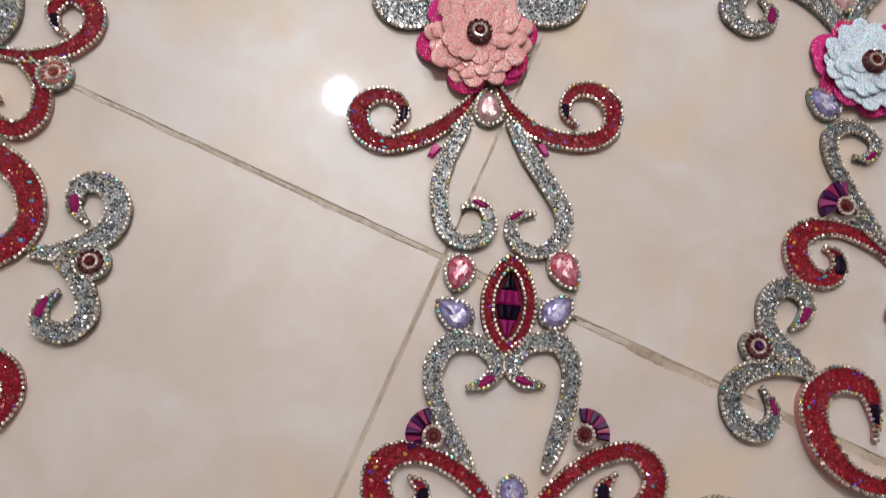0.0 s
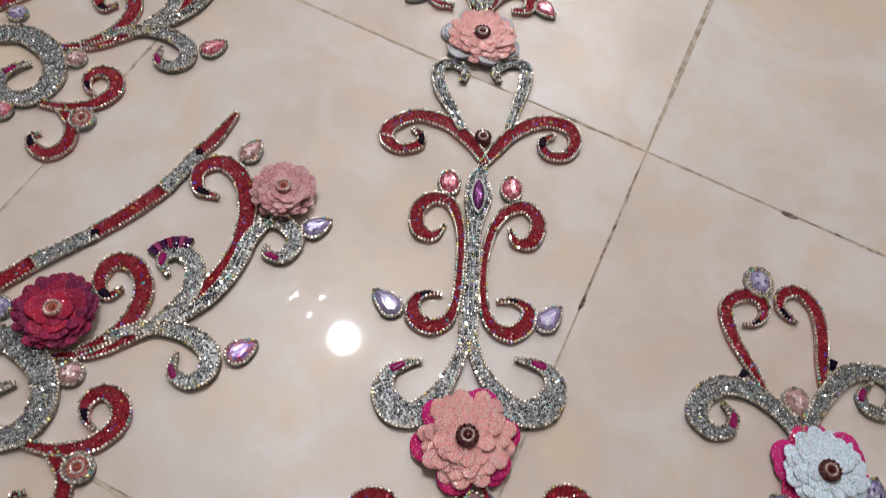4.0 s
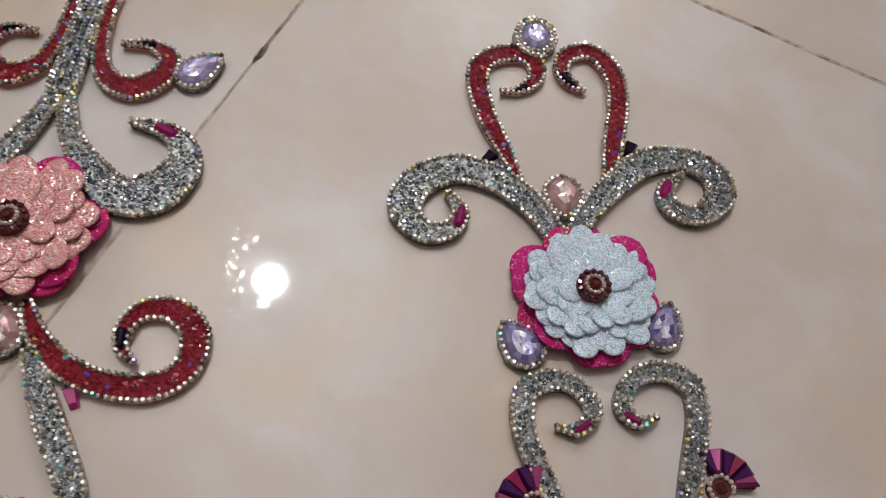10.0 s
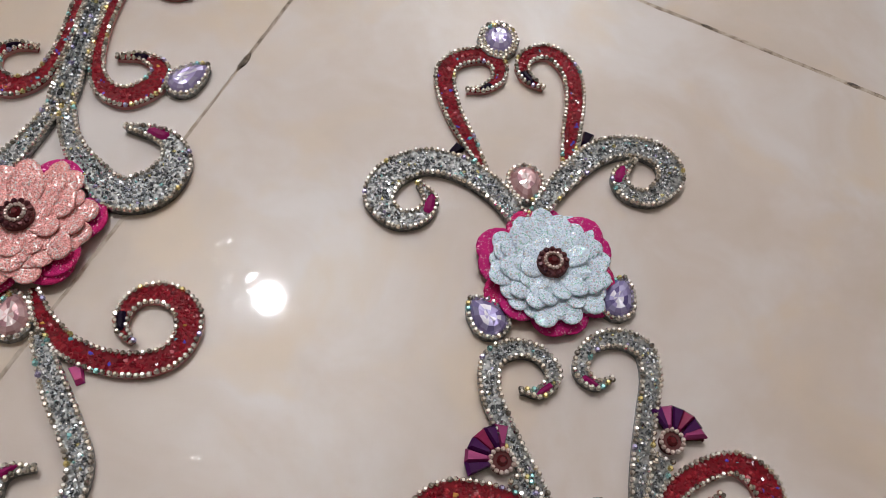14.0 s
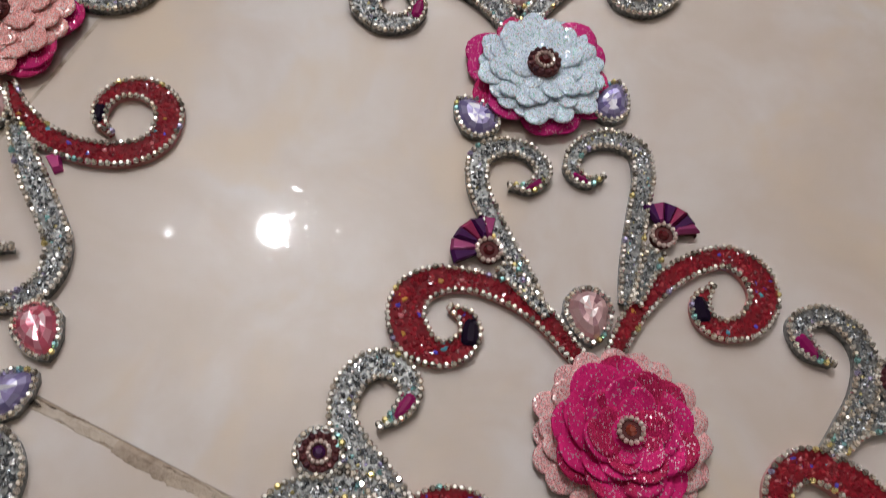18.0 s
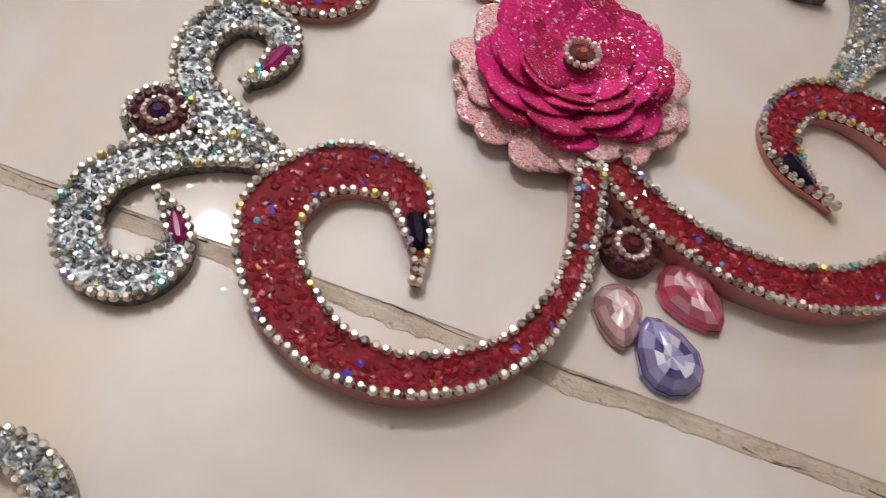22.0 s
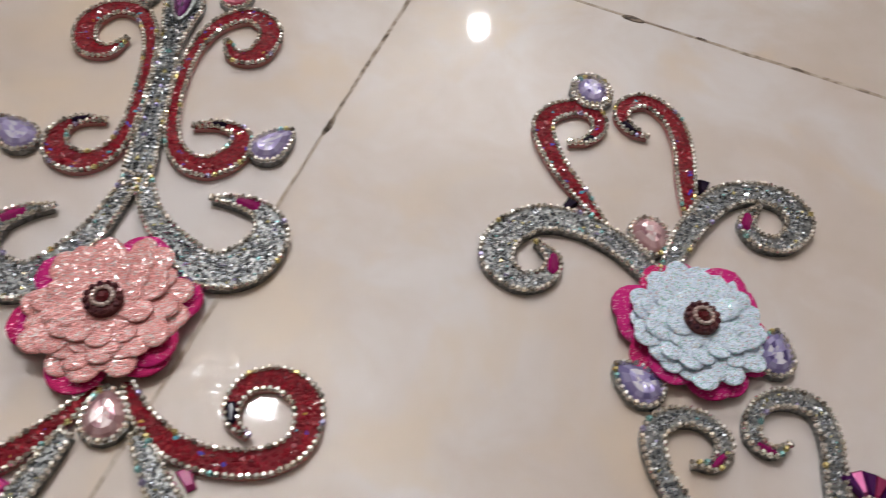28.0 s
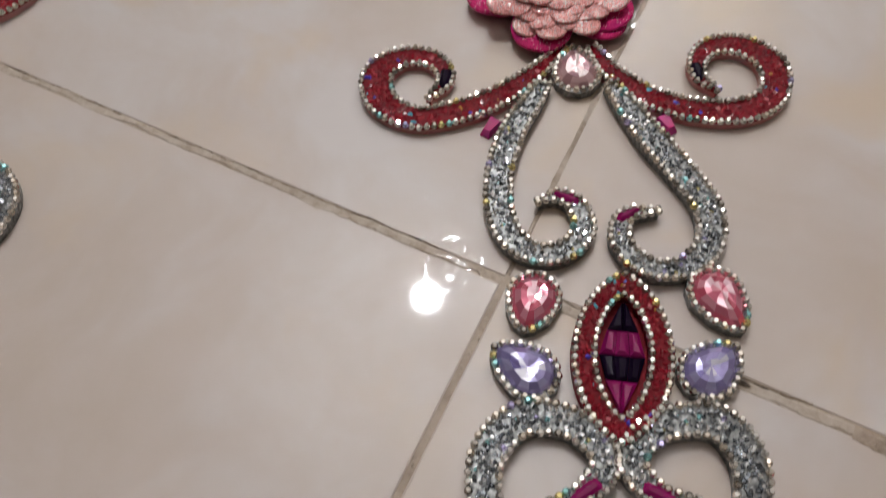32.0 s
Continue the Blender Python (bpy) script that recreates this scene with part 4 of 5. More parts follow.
WING = [
    ("red", "band_a", [(-48.1, -49.1, 12), (-47.7, -27.2, 12.3), (-48.3, -11.8, 12.5), (-49.6, 4.2, 12.7)]),
    ("silver", "band_b", [(-49, 4.2, 11.9), (-48.3, 23.7, 11.3), (-47.5, 46.9, 10.7)]),
    ("red", "band_c", [(-48.1, 46.9, 11.5), (-49.7, 73.9, 11.8), (-54.5, 102.5, 12.2)]),
    ("silver", "band_d", [(-53.9, 102.4, 11.4), (-60.7, 120.5, 10.8), (-68.2, 138.4, 10.1)]),
    ("red", "band_e", [(-68.8, 138.6, 10.8), (-74.5, 157.4, 10), (-85.6, 179.8, 5.2)]),
    ("red", "main", [(-26.5, 130.3, 3.6), (-39.8, 122.6, 9), (-53.7, 130.2, 10.8), (-52.6, 146.4, 13.3), (-33.5, 152.4, 13.8), (-7.6, 142.9, 13.4), (16.9, 121.3, 12.9), (30.8, 93.6, 11.7), (36.6, 63.1, 10.6), (36.4, 34.9, 9), (32.8, 7.5, 7.5), (19.8, -14.8, 5.9)]),
    ("silver", "stripe", [(10.1, 152.8, 6.9), (15.1, 133.7, 11), (29.8, 111.7, 10.6), (39.8, 88.7, 9.5), (42.4, 60.1, 7.6), (38.6, 34, 3.7)]),
    ("silver", "ear", [(8.5, 144.6, 8.6), (18.2, 156.3, 12.1), (34.9, 156.2, 11.9), (41.5, 142, 10), (32.6, 133.7, 5.8), (28.1, 138.3, 2.9)]),
    ("red", "mid", [(2, 42.4, 3.8), (0.2, 31.6, 7.5), (-13.6, 33.8, 10.1), (-19.9, 47.4, 12), (-8.7, 57.5, 12.9), (10.4, 53.7, 13.4), (23.5, 39.4, 12.2), (29, 20.9, 10.3), (27.4, -1.4, 7)]),
    ("silver", "plume", [(9.1, 71.9, 3.6), (-3, 74.1, 8.1), (-2.7, 86.3, 11.5), (13.1, 89.8, 13), (29.5, 77.5, 12.6), (35.6, 58.9, 10.8), (37.9, 36.3, 6.7)]),
    ("silver", "tail", [(27.4, 18, 5.2), (35.7, 41.4, 9.1), (52.7, 59.5, 12.1), (72.9, 66.4, 13.4), (85.3, 58.7, 12.4), (84.7, 45.5, 9.4), (72.7, 40.9, 7.3), (63.4, 49, 3)]),
    ("silver", "ring", [(-20.4, -57.7, 15.1), (-15, -44.2, 17.2), (-1.7, -29.1, 18.2), (25.8, -23.6, 17.9), (48.3, -34, 17.4), (55.6, -53.6, 15.1), (45.1, -68.4, 13.1), (28, -67, 9.5), (21.9, -53.3, 7.3), (24.5, -40.2, 3.4)]),
    ("red", "low", [(63.8, -50.8, 5.6), (78.7, -36.2, 8.4), (86.6, -18.7, 10.6), (84.1, -1.5, 12.2), (72.4, 5.8, 12.4), (60.1, 0.6, 10.3), (60.8, -11, 8.7), (70.5, -15.6, 5), (78.2, -14, 2.5)]),
    ("red", "foot", [(77.2, -40.6, 7.7), (95.3, -40.8, 9.6), (109.9, -52, 11.4), (110.3, -66.3, 10.6), (98.5, -71.8, 8.7), (89, -69.3, 4.7), (89.9, -62.5, 2.7)]),
]
SIDE = [
    ("red", "arc", [(-92, 29.4, 12.8), (-73.6, 29.7, 14.1), (-54.1, 23.5, 15.2), (-41.6, 9.7, 15), (-40.7, -5.6, 14.8), (-47.9, -19, 13.4)]),
    ("red", "arcb", [(-24, -61.7, 11.7), (-9.8, -64.3, 12.8), (-2, -71.9, 11.5), (-1.8, -84.6, 11.4), (-6.5, -94.2, 10.2)]),
    ("silver", "fork", [(-31.2, -8.6, 4.6), (-18.9, -2, 9.8), (-8.3, 7.4, 12.8), (-1.4, 20.8, 13.5), (-4.6, 33.6, 13.1), (-16.3, 40, 12), (-27, 34.4, 10.2), (-24.3, 23.3, 7.7), (-14, 18.1, 2.4)]),
    ("silver", "claw", [(-16.9, -2.7, 10.4), (0.1, -11, 10.8), (10.8, -23.5, 11.3), (5.7, -36.4, 10.6), (-6.5, -38.3, 10), (-11.1, -29.8, 7.3), (-7.8, -19.3, 2.3)]),
]
# short silver wedges where the legs of the heart meet the red scrolls
BROAD += [("silver", "wedge_l", [(-29.5, -91.5, 7.5), (-23, -101.5, 7), (-16, -113, 4.5)]), ("silver", "wedge_r", [(32.5, -91, 7.5), (25.5, -102, 7), (19.5, -112, 4.5)])]
long_one = ornament("long silver and red rhinestone applique with salmon sequin flowers", -0.031, -0.276, 22.7)
for i, (kind, name, points) in enumerate(LONG):
    scroll(long_one, kind, name, points, 0.00004 * i, name in ("wing_l", "wing_r", "leg_l"), name not in ("spine", "topspine", "heart_l", "heart_r", "crown_l", "crown_r"))
# its lower pair of red scrolls repeats the pair of the broad applique, a little larger
for kind, name, points in BROAD:
    if name in ("scroll_l", "scroll_r"):
        c_, s_ = 1.0 * math.cos(radians(2.6)), 1.0 * math.sin(radians(2.6))
        scroll(long_one, kind, name, [(21.2 + c_ * (px + 1.2) - s_ * (py + 87), -219.2 + s_ * (px + 1.2) + c_ * (py + 87), w) for px, py, w in points], 0.001)
# and so does the silver fork beside it
scroll(long_one, "silver", "fork_r", [(px + 37.0, py - 126.0, w) for px, py, w in dict((name, points) for kind, name, points in BROAD)["fork_r"]], 0.0005)
for row in (("oval", "pink", -22.3, 194.0, 7.0, 11, 93), ("oval", "pink", 24.6, 193.7, 7.0, 11, 91), ("drop", "lavender", -56.1, 88.6, 6.8, 17.8, 140),
            ("drop", "lavender", 50.8, 87.7, 6.8, 16.9, 49), ("drop", "rose", 7.2, -43.0, 7.0, 13.9, 97), ("drop", "pink", -6.5, -134.9, 6.8, 13.2, -104),
            ("drop", "pink", 48.9, -130.3, 7.0, 15.0, -62), ("drop", "violet", -7.1, -159.4, 6.9, 14.3, 146), ("drop", "violet", 44.2, -156.2, 6.9, 13.6, 44),
            ("oval", "violet", 22.7, -247.0, 5.8, 8.1, 91), ("drop", "lavender", -60.8, 388.3, 7.0, 15.6, -137), ("drop", "pink", 48.1, 386.4, 7.0, 15.3, -46),
            ("oval", "rose", -16.1, 524.0, 6.0, 10.0, 104), ("oval", "lavender", -0.7, 534.0, 6.5, 11.5, 85), ("oval", "pink", 11.5, 522.0, 6.0, 10.0, 67)):
    gem(long_one, *row)
gem(long_one, "marquise", "amethyst", -5.1, 458.0, 6.0, 19.0, 93, 0.003)
gem(long_one, "marquise", "amethyst", -0.4, 183.5, 4.2, 13.5, 91, 0.003)
rosette(long_one, 0.9, 238.3, 6.8, 0.0062)
rosette(long_one, -17.5, -221.2, 6.6, plain=True)
rosette(long_one, 59.3, -217.9, 6.6, plain=True)
fan(long_one, -17.5, -221.2, 98, 212, 6.0, 14.0, 7)
fan(long_one, 59.3, -217.9, 100, -14, 6.0, 13.5, 7)

broad_one = ornament("broad red and silver rhinestone applique with pink flower, on tiles", 0.179, -0.186, 32.5)
for i, (kind, name, points) in enumerate(BROAD):
    scroll(broad_one, kind, name, points, 0.00004 * i, name in ("hook_l", "hook_r", "claw_l"), name[:3] not in ("vee", "wed"), 0.0046 if name[:4] == "hook" else 0.0)
gem(broad_one, "oval", "lavender", 0.8, 135.2, 6.9, 10.2, 80, rows=2)
for row in (("drop", "rose", -0.8, 45.5, 7.6, 13.0, -96), ("drop", "violet", -29.1, -23.9, 7.2, 14.3, 124),
            ("drop", "violet", 29.1, -20.6, 6.8, 14.7, 61), ("drop", "rose", 0.5, -113.0, 7.8, 14.6, -94)):
    gem(broad_one, *row)
for row in (("drop", "rose", -6.0, -226.2, 5.8, 12.5, -100), ("drop", "pink", 12.6, -225.2, 7.2, 14.5, -72), ("drop", "violet", 1.8, -241.6, 7.4, 14.5, 98)):
    gem(broad_one, *row, -0.0018, False)
rosette(broad_one, -34.0, -84.9, 6.4, 0.0038, plain=True)
rosette(broad_one, 37.2, -84.4, 6.4, 0.0038, plain=True)
rosette(broad_one, -103.5, -155.6, 7.2, 0.0054, amethyst_a, rim=2.2)
rosette(broad_one, 112.5, -152.3, 7.2, 0.0054, amethyst_a, rim=2.2)
rosette(broad_one, 2.0, -212.0, 7.6, 0.0044)
fan(broad_one, -34.0, -84.9, 70, 198, 5.0, 14.8, 6)
fan(broad_one, 37.2, -84.4, 112, -4, 5.0, 14.8, 6)


def wing(x, y, angle, label):
    one = ornament(label, x, y, angle)
    for i, (kind, name, points) in enumerate(WING):
        scroll(one, kind, name, points, 0.00004 * i, name == "main", name[:4] != "band" and name != "stripe")
    gem(one, "oval", "pink", 55.5, -76.6, 6.4, 8.0, 60)
    gem(one, "oval", "lavender", -30.2, -27.2, 6.4, 8.0, 20)
    for bx, by in ((-47.3, 46.9), (-68.0, 138.3)):
        part("accent_stone", baguette(0.006, 0.0042, 0.0062, dark_stone), one, "black-purple baguette", pose(bx / 1000, by / 1000, 0, 0, 0, 60))
    for row in (("drop", "rose", -47.4, 168.4, 6.6, 14.8, 111), ("oval", "rose", 37.5, -10.1, 6.8, 8.4, 155)):
        gem(one, *row)
    rosette(one, 94.9, -32.2, 7.4, rim=2.6, center=orange_stone, beads=salmon_bead)
    fan(one, 9.2, 77.9, 124, 200, 17.0, 26.0, 7)
    return one


wing_near = wing(-0.300, -0.328, -26.3, "wing-shaped red and silver rhinestone applique with dusty rose flower")
gem(wing_near, "drop", "lavender", 33.8, 171.5, 6.6, 15.8, 84)
gem(wing_near, "drop", "aurora", 85.2, 80.9, 6.8, 15.2, 88)
wing_far = wing(-0.4625, -0.1205, -26.0, "wing-shaped red and silver rhinestone applique without any flowers")
gem(wing_far, "drop", "pink", 85.2, 80.9, 6.8, 15.2, 88)

side_one = ornament("red and silver rhinestone applique lying on cream tiles", -0.157, -0.482, 0.0)
for i, (kind, name, points) in enumerate(SIDE):
    scroll(side_one, kind, name, points, 0.00004 * i, False, name in ("fork", "claw"))
rosette(side_one, -0.9, 0.6, 7.0, 0.0054, rim=2.8)

# the flowers
def layered(cloth, reach, ground, under, cup):
    """A sequin flower of many flat scalloped layers, each smaller than the one below it, over six broad petals."""
    k = reach / 29
    return [(6, under, 21.0 * k, -0.5, 5.0, ground), (6, under - 2.0, 20.0 * k, 0.3, 5.5, ground)] + [(n, length * k, w * k, cup * lift, foot, cloth) for n, length, w, lift, foot in (
        (13, 29, 10.5, 0.8, 7.0), (13, 26.5, 10.5, 0.9, 7.6), (12, 24, 10, 0.8, 8.2), (12, 21, 10, 0.7, 8.8), (11, 18, 10, 0.6, 9.4), (9, 14, 10, 0.4, 10.0))]


def cupped(cloth, reach, heart, n=12):
    """A round rosette: narrow pleated petals round a smooth shallow bowl of a few broad ones."""
    k = reach / 28
    return [(n, 28 * k, 9 * k, 3.6, 6.0, cloth), (n, 26 * k, 9 * k, 4.0, 7.2, cloth), (n - 4, 23 * k, 9 * k, 4.2, 8.4, cloth),
            (7, 21.5 * k, 19 * k, 3.6, 9.6, heart), (6, 18 * k, 17 * k, 2.6, 10.6, heart), (5, 13.5 * k, 14 * k, 1.4, 11.6, heart)]


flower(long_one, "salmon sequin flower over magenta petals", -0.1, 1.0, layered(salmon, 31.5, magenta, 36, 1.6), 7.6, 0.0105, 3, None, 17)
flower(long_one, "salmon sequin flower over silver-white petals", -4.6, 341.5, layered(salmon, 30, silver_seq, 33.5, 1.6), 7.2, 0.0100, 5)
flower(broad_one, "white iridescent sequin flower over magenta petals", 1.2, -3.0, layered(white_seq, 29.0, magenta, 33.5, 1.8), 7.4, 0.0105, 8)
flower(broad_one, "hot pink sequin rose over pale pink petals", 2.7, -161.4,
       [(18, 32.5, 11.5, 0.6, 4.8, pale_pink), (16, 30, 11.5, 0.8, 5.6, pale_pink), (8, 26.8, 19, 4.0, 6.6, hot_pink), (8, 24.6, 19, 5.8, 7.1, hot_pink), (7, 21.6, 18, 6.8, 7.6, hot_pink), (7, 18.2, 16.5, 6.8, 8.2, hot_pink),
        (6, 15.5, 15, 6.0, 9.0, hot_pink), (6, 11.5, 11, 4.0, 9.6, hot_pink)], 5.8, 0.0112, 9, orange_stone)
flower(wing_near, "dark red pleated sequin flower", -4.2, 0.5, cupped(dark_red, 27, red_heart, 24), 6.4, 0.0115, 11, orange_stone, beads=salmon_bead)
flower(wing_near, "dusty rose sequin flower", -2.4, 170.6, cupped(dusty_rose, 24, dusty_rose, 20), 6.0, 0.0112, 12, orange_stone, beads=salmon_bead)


# the large marquise of the long applique: a red rim round a stack of amethyst bars
def marquise_boss(owner, x, y, half_w, half_l, angle):
    at = pose(x / 1000, y / 1000, 0, 0, 0, angle)
    out, inner = gem_outline("marquise", half_w / 1000, half_l / 1000, 48), gem_outline("marquise", half_w * 0.50 / 1000, half_l * 0.68 / 1000, 48)
    n = len(out)
    v = [(px, py, 0) for px, py in out] + [(px, py, 0.0046) for px, py in out] + [(px, py, 0.0046) for px, py in inner] + [(px, py, 0.0016) for px, py in inner]
    f = [(k * n + i, k * n + (i + 1) % n, k * n + n + (i + 1) % n, k * n + n + i) for k in range(3) for i in range(n)]
    f += [tuple(range(3 * n, 4 * n)), tuple(reversed(range(n)))]
    body = part("marquise_medallion", mesh_of("marquise_medallion", v, f, resin), owner, "pointed oval medallion of red stone and amethyst bars", at)
    heap, r4 = Heap(), random.Random(5)
    for _ in range(420):
        i, u = r4.randrange(n), r4.uniform(0.2, 0.8)
        j = (i + 1) % n
        k = r4.random()
        px = (out[i][0] * (1 - k) + out[j][0] * k) * u + (inner[i][0] * (1 - k) + inner[j][0] * k) * (1 - u)
        py = (out[i][1] * (1 - k) + out[j][1] * k) * u + (inner[i][1] * (1 - k) + inner[j][1] * k) * (1 - u)
        cv, cf = chip_shape(0.0008 * r4.uniform(0.75, 1.25), r4)
        heap.add(moved(cv, px, py, 0.0047), cf)
    tagged(part("crushed_stone_inlay", heap.mesh("inlay", red_chip), body), kind="stuff")
    for loop, shift, name in ((out, -0.0010, "outer_rhinestone_ring"), (inner, 0.0009, "inner_rhinestone_ring")):
        ring = np.array([(px * (1 + shift / math.hypot(px, py)), py * (1 + shift / math.hypot(px, py))) for px, py in loop + loop[:1]])
        run = np.r_[0, np.cumsum(np.linalg.norm(np.diff(ring, axis=0), axis=1))]
        count, heap = int(run[-1] / 0.0026), Heap()
        for i in range(count):
            d = run[-1] * i / count
            m = pose(np.interp(d, run, ring[:, 0]), np.interp(d, run, ring[:, 1]), 0.0046, rng.gauss(0, 6), rng.gauss(0, 6), rng.uniform(0, 90))
            heap.add([tuple(m @ Vector(q)) for q in bead_v], bead_f)
        tagged(part(name, heap.mesh(name, crystal), body), kind="stuff")
    # courses of bars across the middle, following the outline
    length, wide = half_l * 0.64 / 1000, half_w * 0.45 / 1000
    tilt = random.Random(3)
    for lo, hi, bars, mat in ((-1.0, -0.45, 2, magenta_stone), (-0.45, 0.0, 3, dark_stone), (0.0, 0.45, 3, magenta_stone), (0.45, 1.0, 2, dark_stone)):
        w0, w1 = (max(0.06, 1 - abs(q) ** 1.5) * wide for q in (lo, hi))
        for k in range(bars):
            a, b = 2 * k / bars - 1, 2 * (k + 1) / bars - 1
            ring = [(lo * length, a * w0), (hi * length, a * w1), (hi * length, b * w1), (lo * length, b * w0)]
            cx, cy = sum(p[0] for p in ring) / 4, sum(p[1] for p in ring) / 4
            v = [(cx + 0.97 * (px - cx), cy + 0.97 * (py - cy), 0.0017) for px, py in ring] + [(cx + 0.97 * (px - cx), cy + 0.97 * (py - cy), 0.0030) for px, py in ring]
            v += [(cx + 0.70 * (px - cx), cy + 0.45 * (py - cy), 0.0040 + tilt.uniform(-0.0003, 0.0003)) for px, py in ring]
            f = [(q * 4 + i, q * 4 + (i + 1) % 4, q * 4 + 4 + (i + 1) % 4, q * 4 + 4 + i) for q in range(2) for i in range(4)] + [(8, 9, 10, 11)]
            part("amethyst_bar", mesh_of("amethyst_bar", v, f, mat), body)


marquise_boss(long_one, 19.8, -152.5, 15.0, 27.5, 87)
for owner, x, y, a, mat in ((broad_one, -31.6, 66.9, 40, dark_stone), (broad_one, 35.4, 69.3, 60, dark_stone), (long_one, -22.6, -67.8, 60, pink_stone), (long_one, 38.4, -63.4, 118, pink_stone)):
    part("accent_stone", baguette(0.0085, 0.0058, 0.0032, mat, 0.6), owner, at=pose(x / 1000, y / 1000, 0.0, 0, 0, a))

# ---------------------------------------------------------------- clear film under two of the appliques
film_mat = bpy.data.materials.new("clear_plastic_film")
film_mat.use_nodes = True
film_mat.node_tree.nodes.clear()
clear, gloss, blend, out_ = (film_mat.node_tree.nodes.new("ShaderNode" + k) for k in ("BsdfTransparent", "BsdfGlossy", "MixShader", "OutputMaterial"))
clear.inputs[0].default_value, gloss.inputs["Roughness"].default_value = (1, 1, 1, 1), 0.05
edge = film_mat.node_tree.nodes.new("ShaderNodeFresnel")
edge.inputs[0].default_value = 1.15
for a_, b_ in ((edge.outputs[0], blend.inputs[0]), (clear.outputs[0], blend.inputs[1]), (gloss.outputs[0], blend.inputs[2]), (blend.outputs[0], out_.inputs[0])):
    film_mat.node_tree.links.new(a_, b_)


def film(x, y, angle, x0, x1, y0, y1, seed):
    """A loose sheet with sparse creases and a wavy rim."""
    step = 0.0013
    nx, ny = int((x1 - x0) / step), int((y1 - y0) / step)
    v, f = [], []
    for j in range(ny + 1):
        for i in range(nx + 1):
            px, py = x0 + (x1 - x0) * i / nx, y0 + (y1 - y0) * j / ny
            rim = min(i, nx - i, j, ny - j) / 8
            px += 0.006 * noise.noise((px * 14, py * 14, seed)) * max(0, 1 - rim)
            py += 0.006 * noise.noise((px * 14, py * 14, seed + 5)) * max(0, 1 - rim)
            patch = max(0.0, -0.04 + noise.noise((px * 17, py * 17, seed + 9)))
            crease = max(0.0, 1 - abs(noise.noise((px * 75, py * 62, seed + 2))) / 0.16) + 0.5 * max(0.0, 1 - abs(noise.noise((px * 190, py * 170, seed + 3))) / 0.2)
            v.append((px, py, 0.0005 + 0.0009 * patch * crease))
    for j in range(ny):
        for i in range(nx):
            a = j * (nx + 1) + i
            f.append((a, a + 1, a + nx + 2, a + nx + 1))
    ob = tagged(new("clear_film", mesh_of("clear_film", v, f, film_mat, smooth=True)), "clear creased plastic film lying under the applique", "film", "clear films")
    ob.matrix_basis = pose(x, y, 0, 0, 0, angle)
    ob.visible_shadow = False
    return ob


film(-0.031, -0.276, 22.7, -0.125, 0.105, -0.330, 0.560, 1.0)
film(0.179, -0.186, 32.5, -0.150, 0.150, -0.275, 0.165, 4.0)

# ---------------------------------------------------------------- the tiles, last
TILE, JOINT, WIDE, LEAN = 0.400, 0.0019, 0.0042, -0.021
shapes = {}
for i in range(-8, 7):
    for j in range(-6, 10):
        # the joint at y = -0.4 is the widest, most of all east of x = 0, and the tiles south of it have worn, rounded edges
        broad = WIDE if i >= 0 else 0.0032
        low, high = (broad if j == -1 else JOINT) / 2, (broad if j == -2 else JOINT) / 2
        # the tiles were laid a little out of square, and those west of x = 0 with wider joints
        wide = 0.392 if i < 0 else 0.383
        if (low, high, wide, j == -2) not in shapes:
            me = box_mesh("tile", (wide - (JOINT if j < -1 else 0.0013), TILE - low - high, 0.012), tile_mat, 0.0007 if j == -2 else 0.0003)
            for vert in me.vertices:
                vert.co.x += LEAN * vert.co.y
            shapes[low, high, wide, j == -2] = me
        y = (j + 0.5) * TILE + (low - high) / 2
        x = (i + 0.5) * wide + LEAN * (y + 0.2)
        if -2.9 < x < 2.5 and -2.3 < y < 3.9:
            part("tile", shapes[low, high, wide, j == -2], floor, at=Matrix.Translation(Vector((x, y, -0.006)) - floor.location) @ pose(0, 0, 0, 0.02 * math.sin(5 * i + 3 * j), 0.02 * math.cos(4 * i + 7 * j), 0))

# dark chipped spots in the joints
chip_mat = material("black_dirt", (0.035, 0.028, 0.022), 0.85)
link(chip_mat, ramp(chip_mat, noise_tex(chip_mat, 400.0, 3).outputs[0], [(0.35, (0.05, 0.038, 0.03)), (0.65, (0.26, 0.19, 0.14))]), principled(chip_mat).inputs["Base Color"])
for x, y, along_x, length, wide in ((0.113, -0.001, 1, 0.015, 0.0050), (0.205, 0.0, 1, 0.008, 0.0020), (-0.001, -0.148, 0, 0.014, 0.0036), (0.152, 0.0, 1, 0.007, 0.0018),
                                    (0.290, 0.0, 1, 0.009, 0.0026), (-0.250, -0.400, 1, 0.013, 0.0034), (0.080, -0.4005, 1, 0.006, 0.0020)):
    n_ = 14
    ring = [(math.cos(2 * math.pi * q / n_) * length / 2 * (1 + 0.25 * noise.noise((x * 90, q, 1))), math.sin(2 * math.pi * q / n_) * wide / 2 * (1 + 0.4 * noise.noise((y * 90, q, 2)))) for q in range(n_)]
    v = [(px, py, -0.0004) for px, py in ring] + [(px * 0.8, py * 0.8, 0.0005) for px, py in ring]
    f = [(q, (q + 1) % n_, n_ + (q + 1) % n_, n_ + q) for q in range(n_)] + [tuple(range(n_, 2 * n_))]
    part("joint_chip", mesh_of("joint_chip", v, f, chip_mat), floor, "dark chipped spot in a joint", Matrix.Translation(Vector((x, y, 0)) - floor.location) @ pose(0, 0, 0, 0, 0, 0 if along_x else 90))

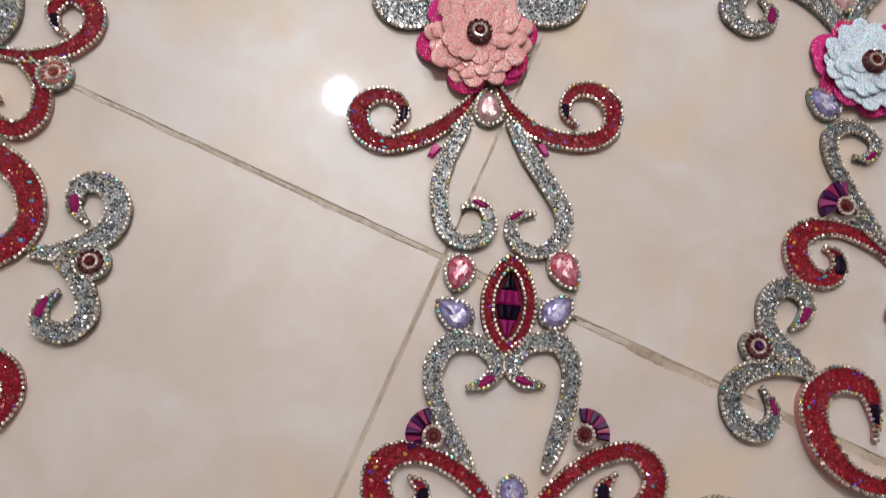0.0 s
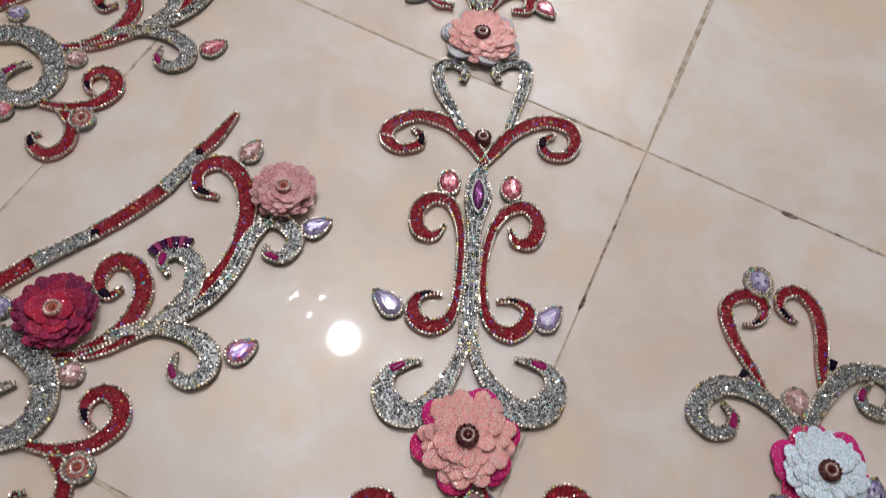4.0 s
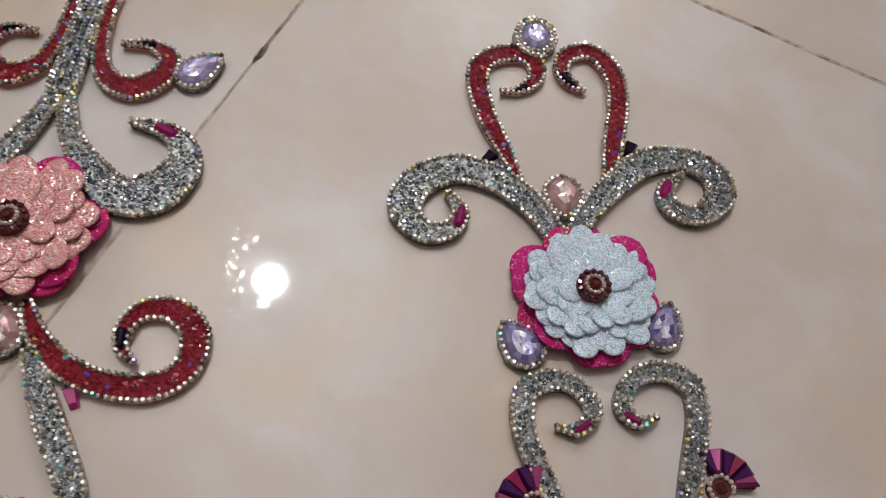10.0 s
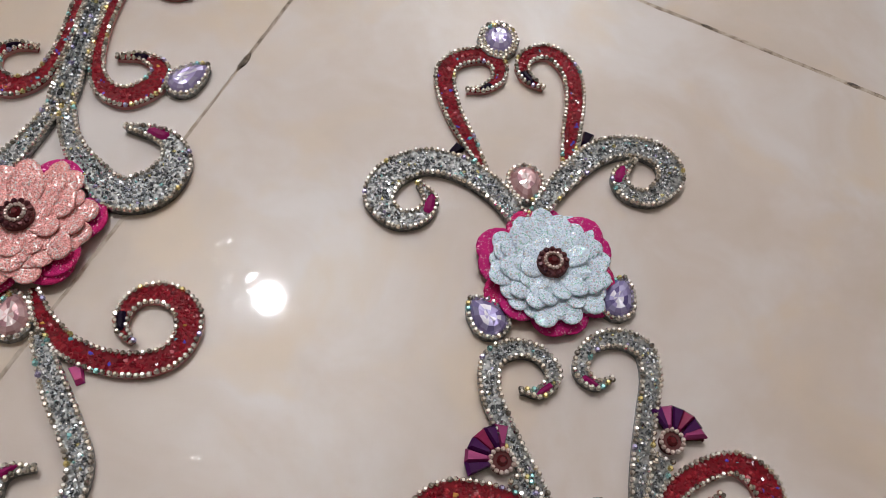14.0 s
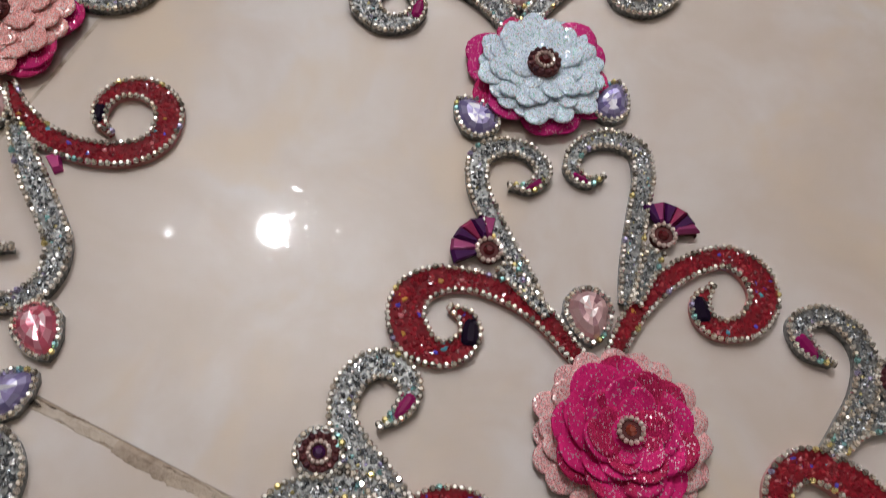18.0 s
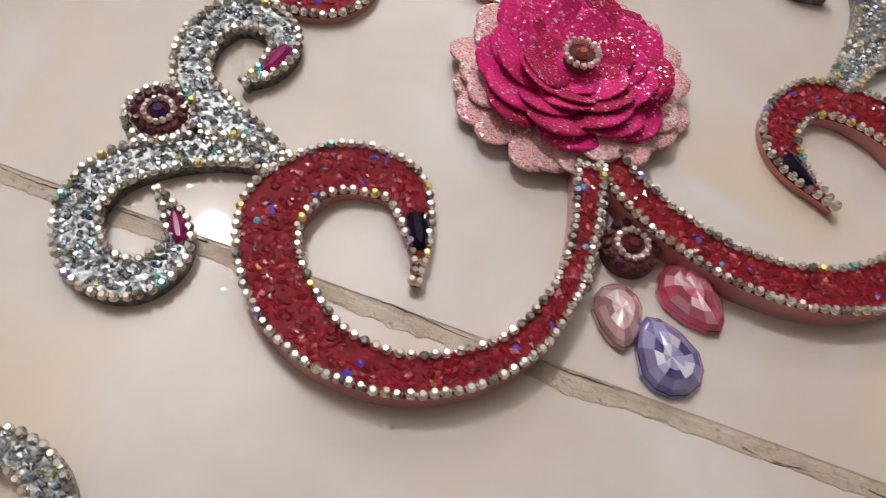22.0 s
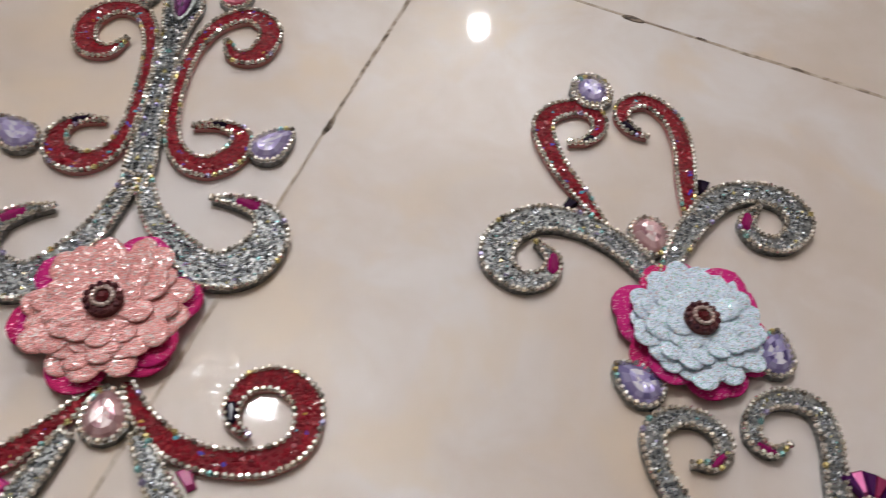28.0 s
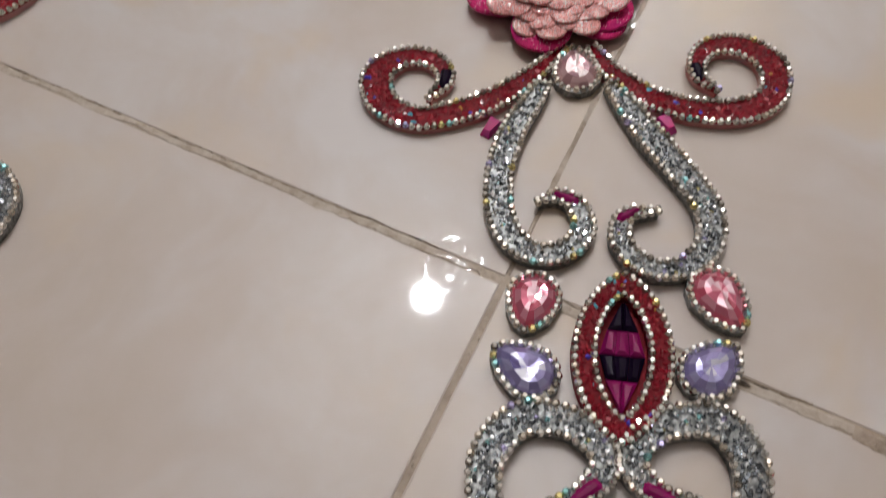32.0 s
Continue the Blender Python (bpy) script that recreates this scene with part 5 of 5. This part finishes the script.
crack_mat = material("brown_joint_dirt", (0.2, 0.14, 0.1), 0.8)
link(crack_mat, ramp(crack_mat, noise_tex(crack_mat, 95.0, 7, 0.72).outputs[0], [(0.40, (0.12, 0.085, 0.060)), (0.49, (0.34, 0.26, 0.195)), (0.58, (0.53, 0.44, 0.36))]), principled(crack_mat).inputs["Base Color"])


# the wide joint: cement smeared unevenly over the edge of the southern tiles, and an open crack along its northern side
def smear(name, x0, x1, low, high, rough, mat, label, seed, z):
    """A thin uneven ribbon along the joint, from y = -0.4 + low to y = -0.4 + high."""
    n = int((x1 - x0) / 0.0012)
    v, f = [], []
    for i in range(n + 1):
        x = x0 + (x1 - x0) * i / n
        coarse = noise.noise((x * 60, seed, 0.3)) + 0.6 * noise.noise((x * 240, seed, 1.7)) + 0.4 * noise.noise((x * 700, seed, 3.1))
        fine = 0.5 * noise.noise((x * 90, seed + 9, 0.3)) + 0.5 * noise.noise((x * 400, seed + 9, 1.7))
        wander = 0.0016 * noise.noise((x * 55, seed, 5.0)) if name == "crack" else 0.0
        a, b = -0.4 + low + wander - rough * max(-0.6, coarse), -0.4 + high + wander + 0.5 * rough * fine
        b = max(b, a + 0.0001)
        v += [(x, a, -0.0003), (x, a + 0.2 * (b - a), z), (x, b - 0.2 * (b - a), z), (x, b, -0.0003)]
    for i in range(n):
        for k in range(3):
            f.append((4 * i + k, 4 * i + 4 + k, 4 * i + 5 + k, 4 * i + 1 + k))
    part(name, mesh_of(name, v, f, mat), floor, label, Matrix.Translation(-floor.location))


def joint_fill(column, start, stop, wide, rough, mat, label, seed, name="joint_dirt"):
    """A thin uneven ribbon in a narrow joint: along y in the leaning joint that passes x = column, or along x at y = 0 if there is no column."""
    n = int((stop - start) / 0.0015)
    v, f = [], []
    for i in range(n + 1):
        a = start + (stop - start) * i / n
        ends = min(1.0, 8 * i / n, 8 * (n - i) / n) ** 0.5
        left, right = (max(0.0001, ends * (wide / 2 + 0.0005 + rough * (noise.noise((a * 70, seed + q, 0.3)) + 0.6 * noise.noise((a * 330, seed + q, 1.7))))) for q in (0.0, 5.0))
        mid = 0.0005 * noise.noise((a * 25, seed, 7.0))
        for d, z in ((mid - left, -0.00014), (mid - 0.6 * left, 0.00010), (mid + 0.6 * right, 0.00010), (mid + right, -0.00014)):
            v.append((a, d, z) if column is None else (column + LEAN * (a + 0.2) + d, a, z))
    for i in range(n):
        for k in range(3):
            q = (4 * i + k, 4 * i + 4 + k, 4 * i + 5 + k, 4 * i + 1 + k)
            f.append(q if column is None else tuple(reversed(q)))
    part(name, mesh_of(name, v, f, mat), floor, label, Matrix.Translation(-floor.location))


band_mat = material("brown_beige_cement", (0.4, 0.31, 0.23), 0.75)
link(band_mat, ramp(band_mat, noise_tex(band_mat, 120.0, 5, 0.6).outputs[0], [(0.32, (0.29, 0.22, 0.16)), (0.46, (0.44, 0.35, 0.27)), (0.62, (0.56, 0.47, 0.385))]), principled(band_mat).inputs["Base Color"])
dirt_mat = material("brown_dirt", (0.27, 0.2, 0.15), 0.8)
link(dirt_mat, ramp(dirt_mat, noise_tex(dirt_mat, 80.0, 7, 0.72).outputs[0], [(0.38, (0.16, 0.115, 0.082)), (0.47, (0.38, 0.295, 0.225)), (0.58, (0.55, 0.46, 0.37))]), principled(dirt_mat).inputs["Base Color"])
for column, start, stop, wide, rough, mat, seed in ((0.0, 0.008, 0.75, 0.0060, 0.0008, band_mat, 1.0), (0.0, -0.155, -0.018, 0.0018, 0.0006, crack_mat, 2.0), (0.0, -0.385, -0.17, 0.0016, 0.0007, band_mat, 3.0),
                                                    (None, 0.004, 0.058, 0.0024, 0.0005, dirt_mat, 4.0), (None, 0.06, 0.112, 0.0012, 0.0004, band_mat, 5.0), (None, 0.116, 0.62, 0.0022, 0.0006, dirt_mat, 6.0),
                                                    (None, -0.085, -0.006, 0.0026, 0.0008, dirt_mat, 7.0), (None, -0.75, -0.09, 0.0022, 0.0007, band_mat, 8.0), (0.383, -0.39, 0.35, 0.0032, 0.0008, band_mat, 9.0),
                                                    (-0.392, -0.39, -0.25, 0.0024, 0.0006, band_mat, 10.0), (-0.392, -0.24, -0.09, 0.0026, 0.0006, dirt_mat, 11.0), (-0.392, -0.08, 0.6, 0.0026, 0.0007, band_mat, 12.0)):
    joint_fill(column, start, stop, wide, rough, mat, "brown dirt in the joint" if mat != band_mat else "brown-beige cement in the joint", seed)
pale_cement = material("pale_cement", (0.55, 0.45, 0.36), 0.7)
link(pale_cement, ramp(pale_cement, noise_tex(pale_cement, 140.0, 6, 0.7).outputs[0], [(0.34, (0.38, 0.295, 0.22)), (0.48, (0.52, 0.43, 0.345)), (0.62, (0.60, 0.52, 0.44))]), principled(pale_cement).inputs["Base Color"])
smear("cement_smear", 0.01, 0.112, -0.0026, 0.0014, 0.0020, pale_cement, "pale beige cement smeared over the tile edge", 3.0, 0.00012)
smear("cement_smear", 0.112, 0.75, -0.0034, 0.0014, 0.0022, grout_mat, "light brown cement smeared over the tile edge", 2.0, 0.00012)
smear("cement_smear", -0.37, -0.004, -0.0020, 0.0013, 0.0021, pale_cement, "pale beige cement smeared over the tile edge", 5.0, 0.0001)
for x0, x1, seed in ((0.02, 0.10, 1.0), (0.13, 0.20, 2.0), (0.24, 0.30, 3.0), (0.33, 0.46, 4.0), (-0.13, -0.09, 6.0), (-0.34, -0.22, 7.0), (-0.21, -0.15, 8.0), (-0.08, -0.02, 9.0)):
    smear("crack", x0, x1, 0.0012 if x0 < 0.3 else -0.0012, 0.0017 if x0 < 0.3 else -0.0008, 0.0010, crack_mat, "dirty brown crack along the joint", seed, 0.0002)
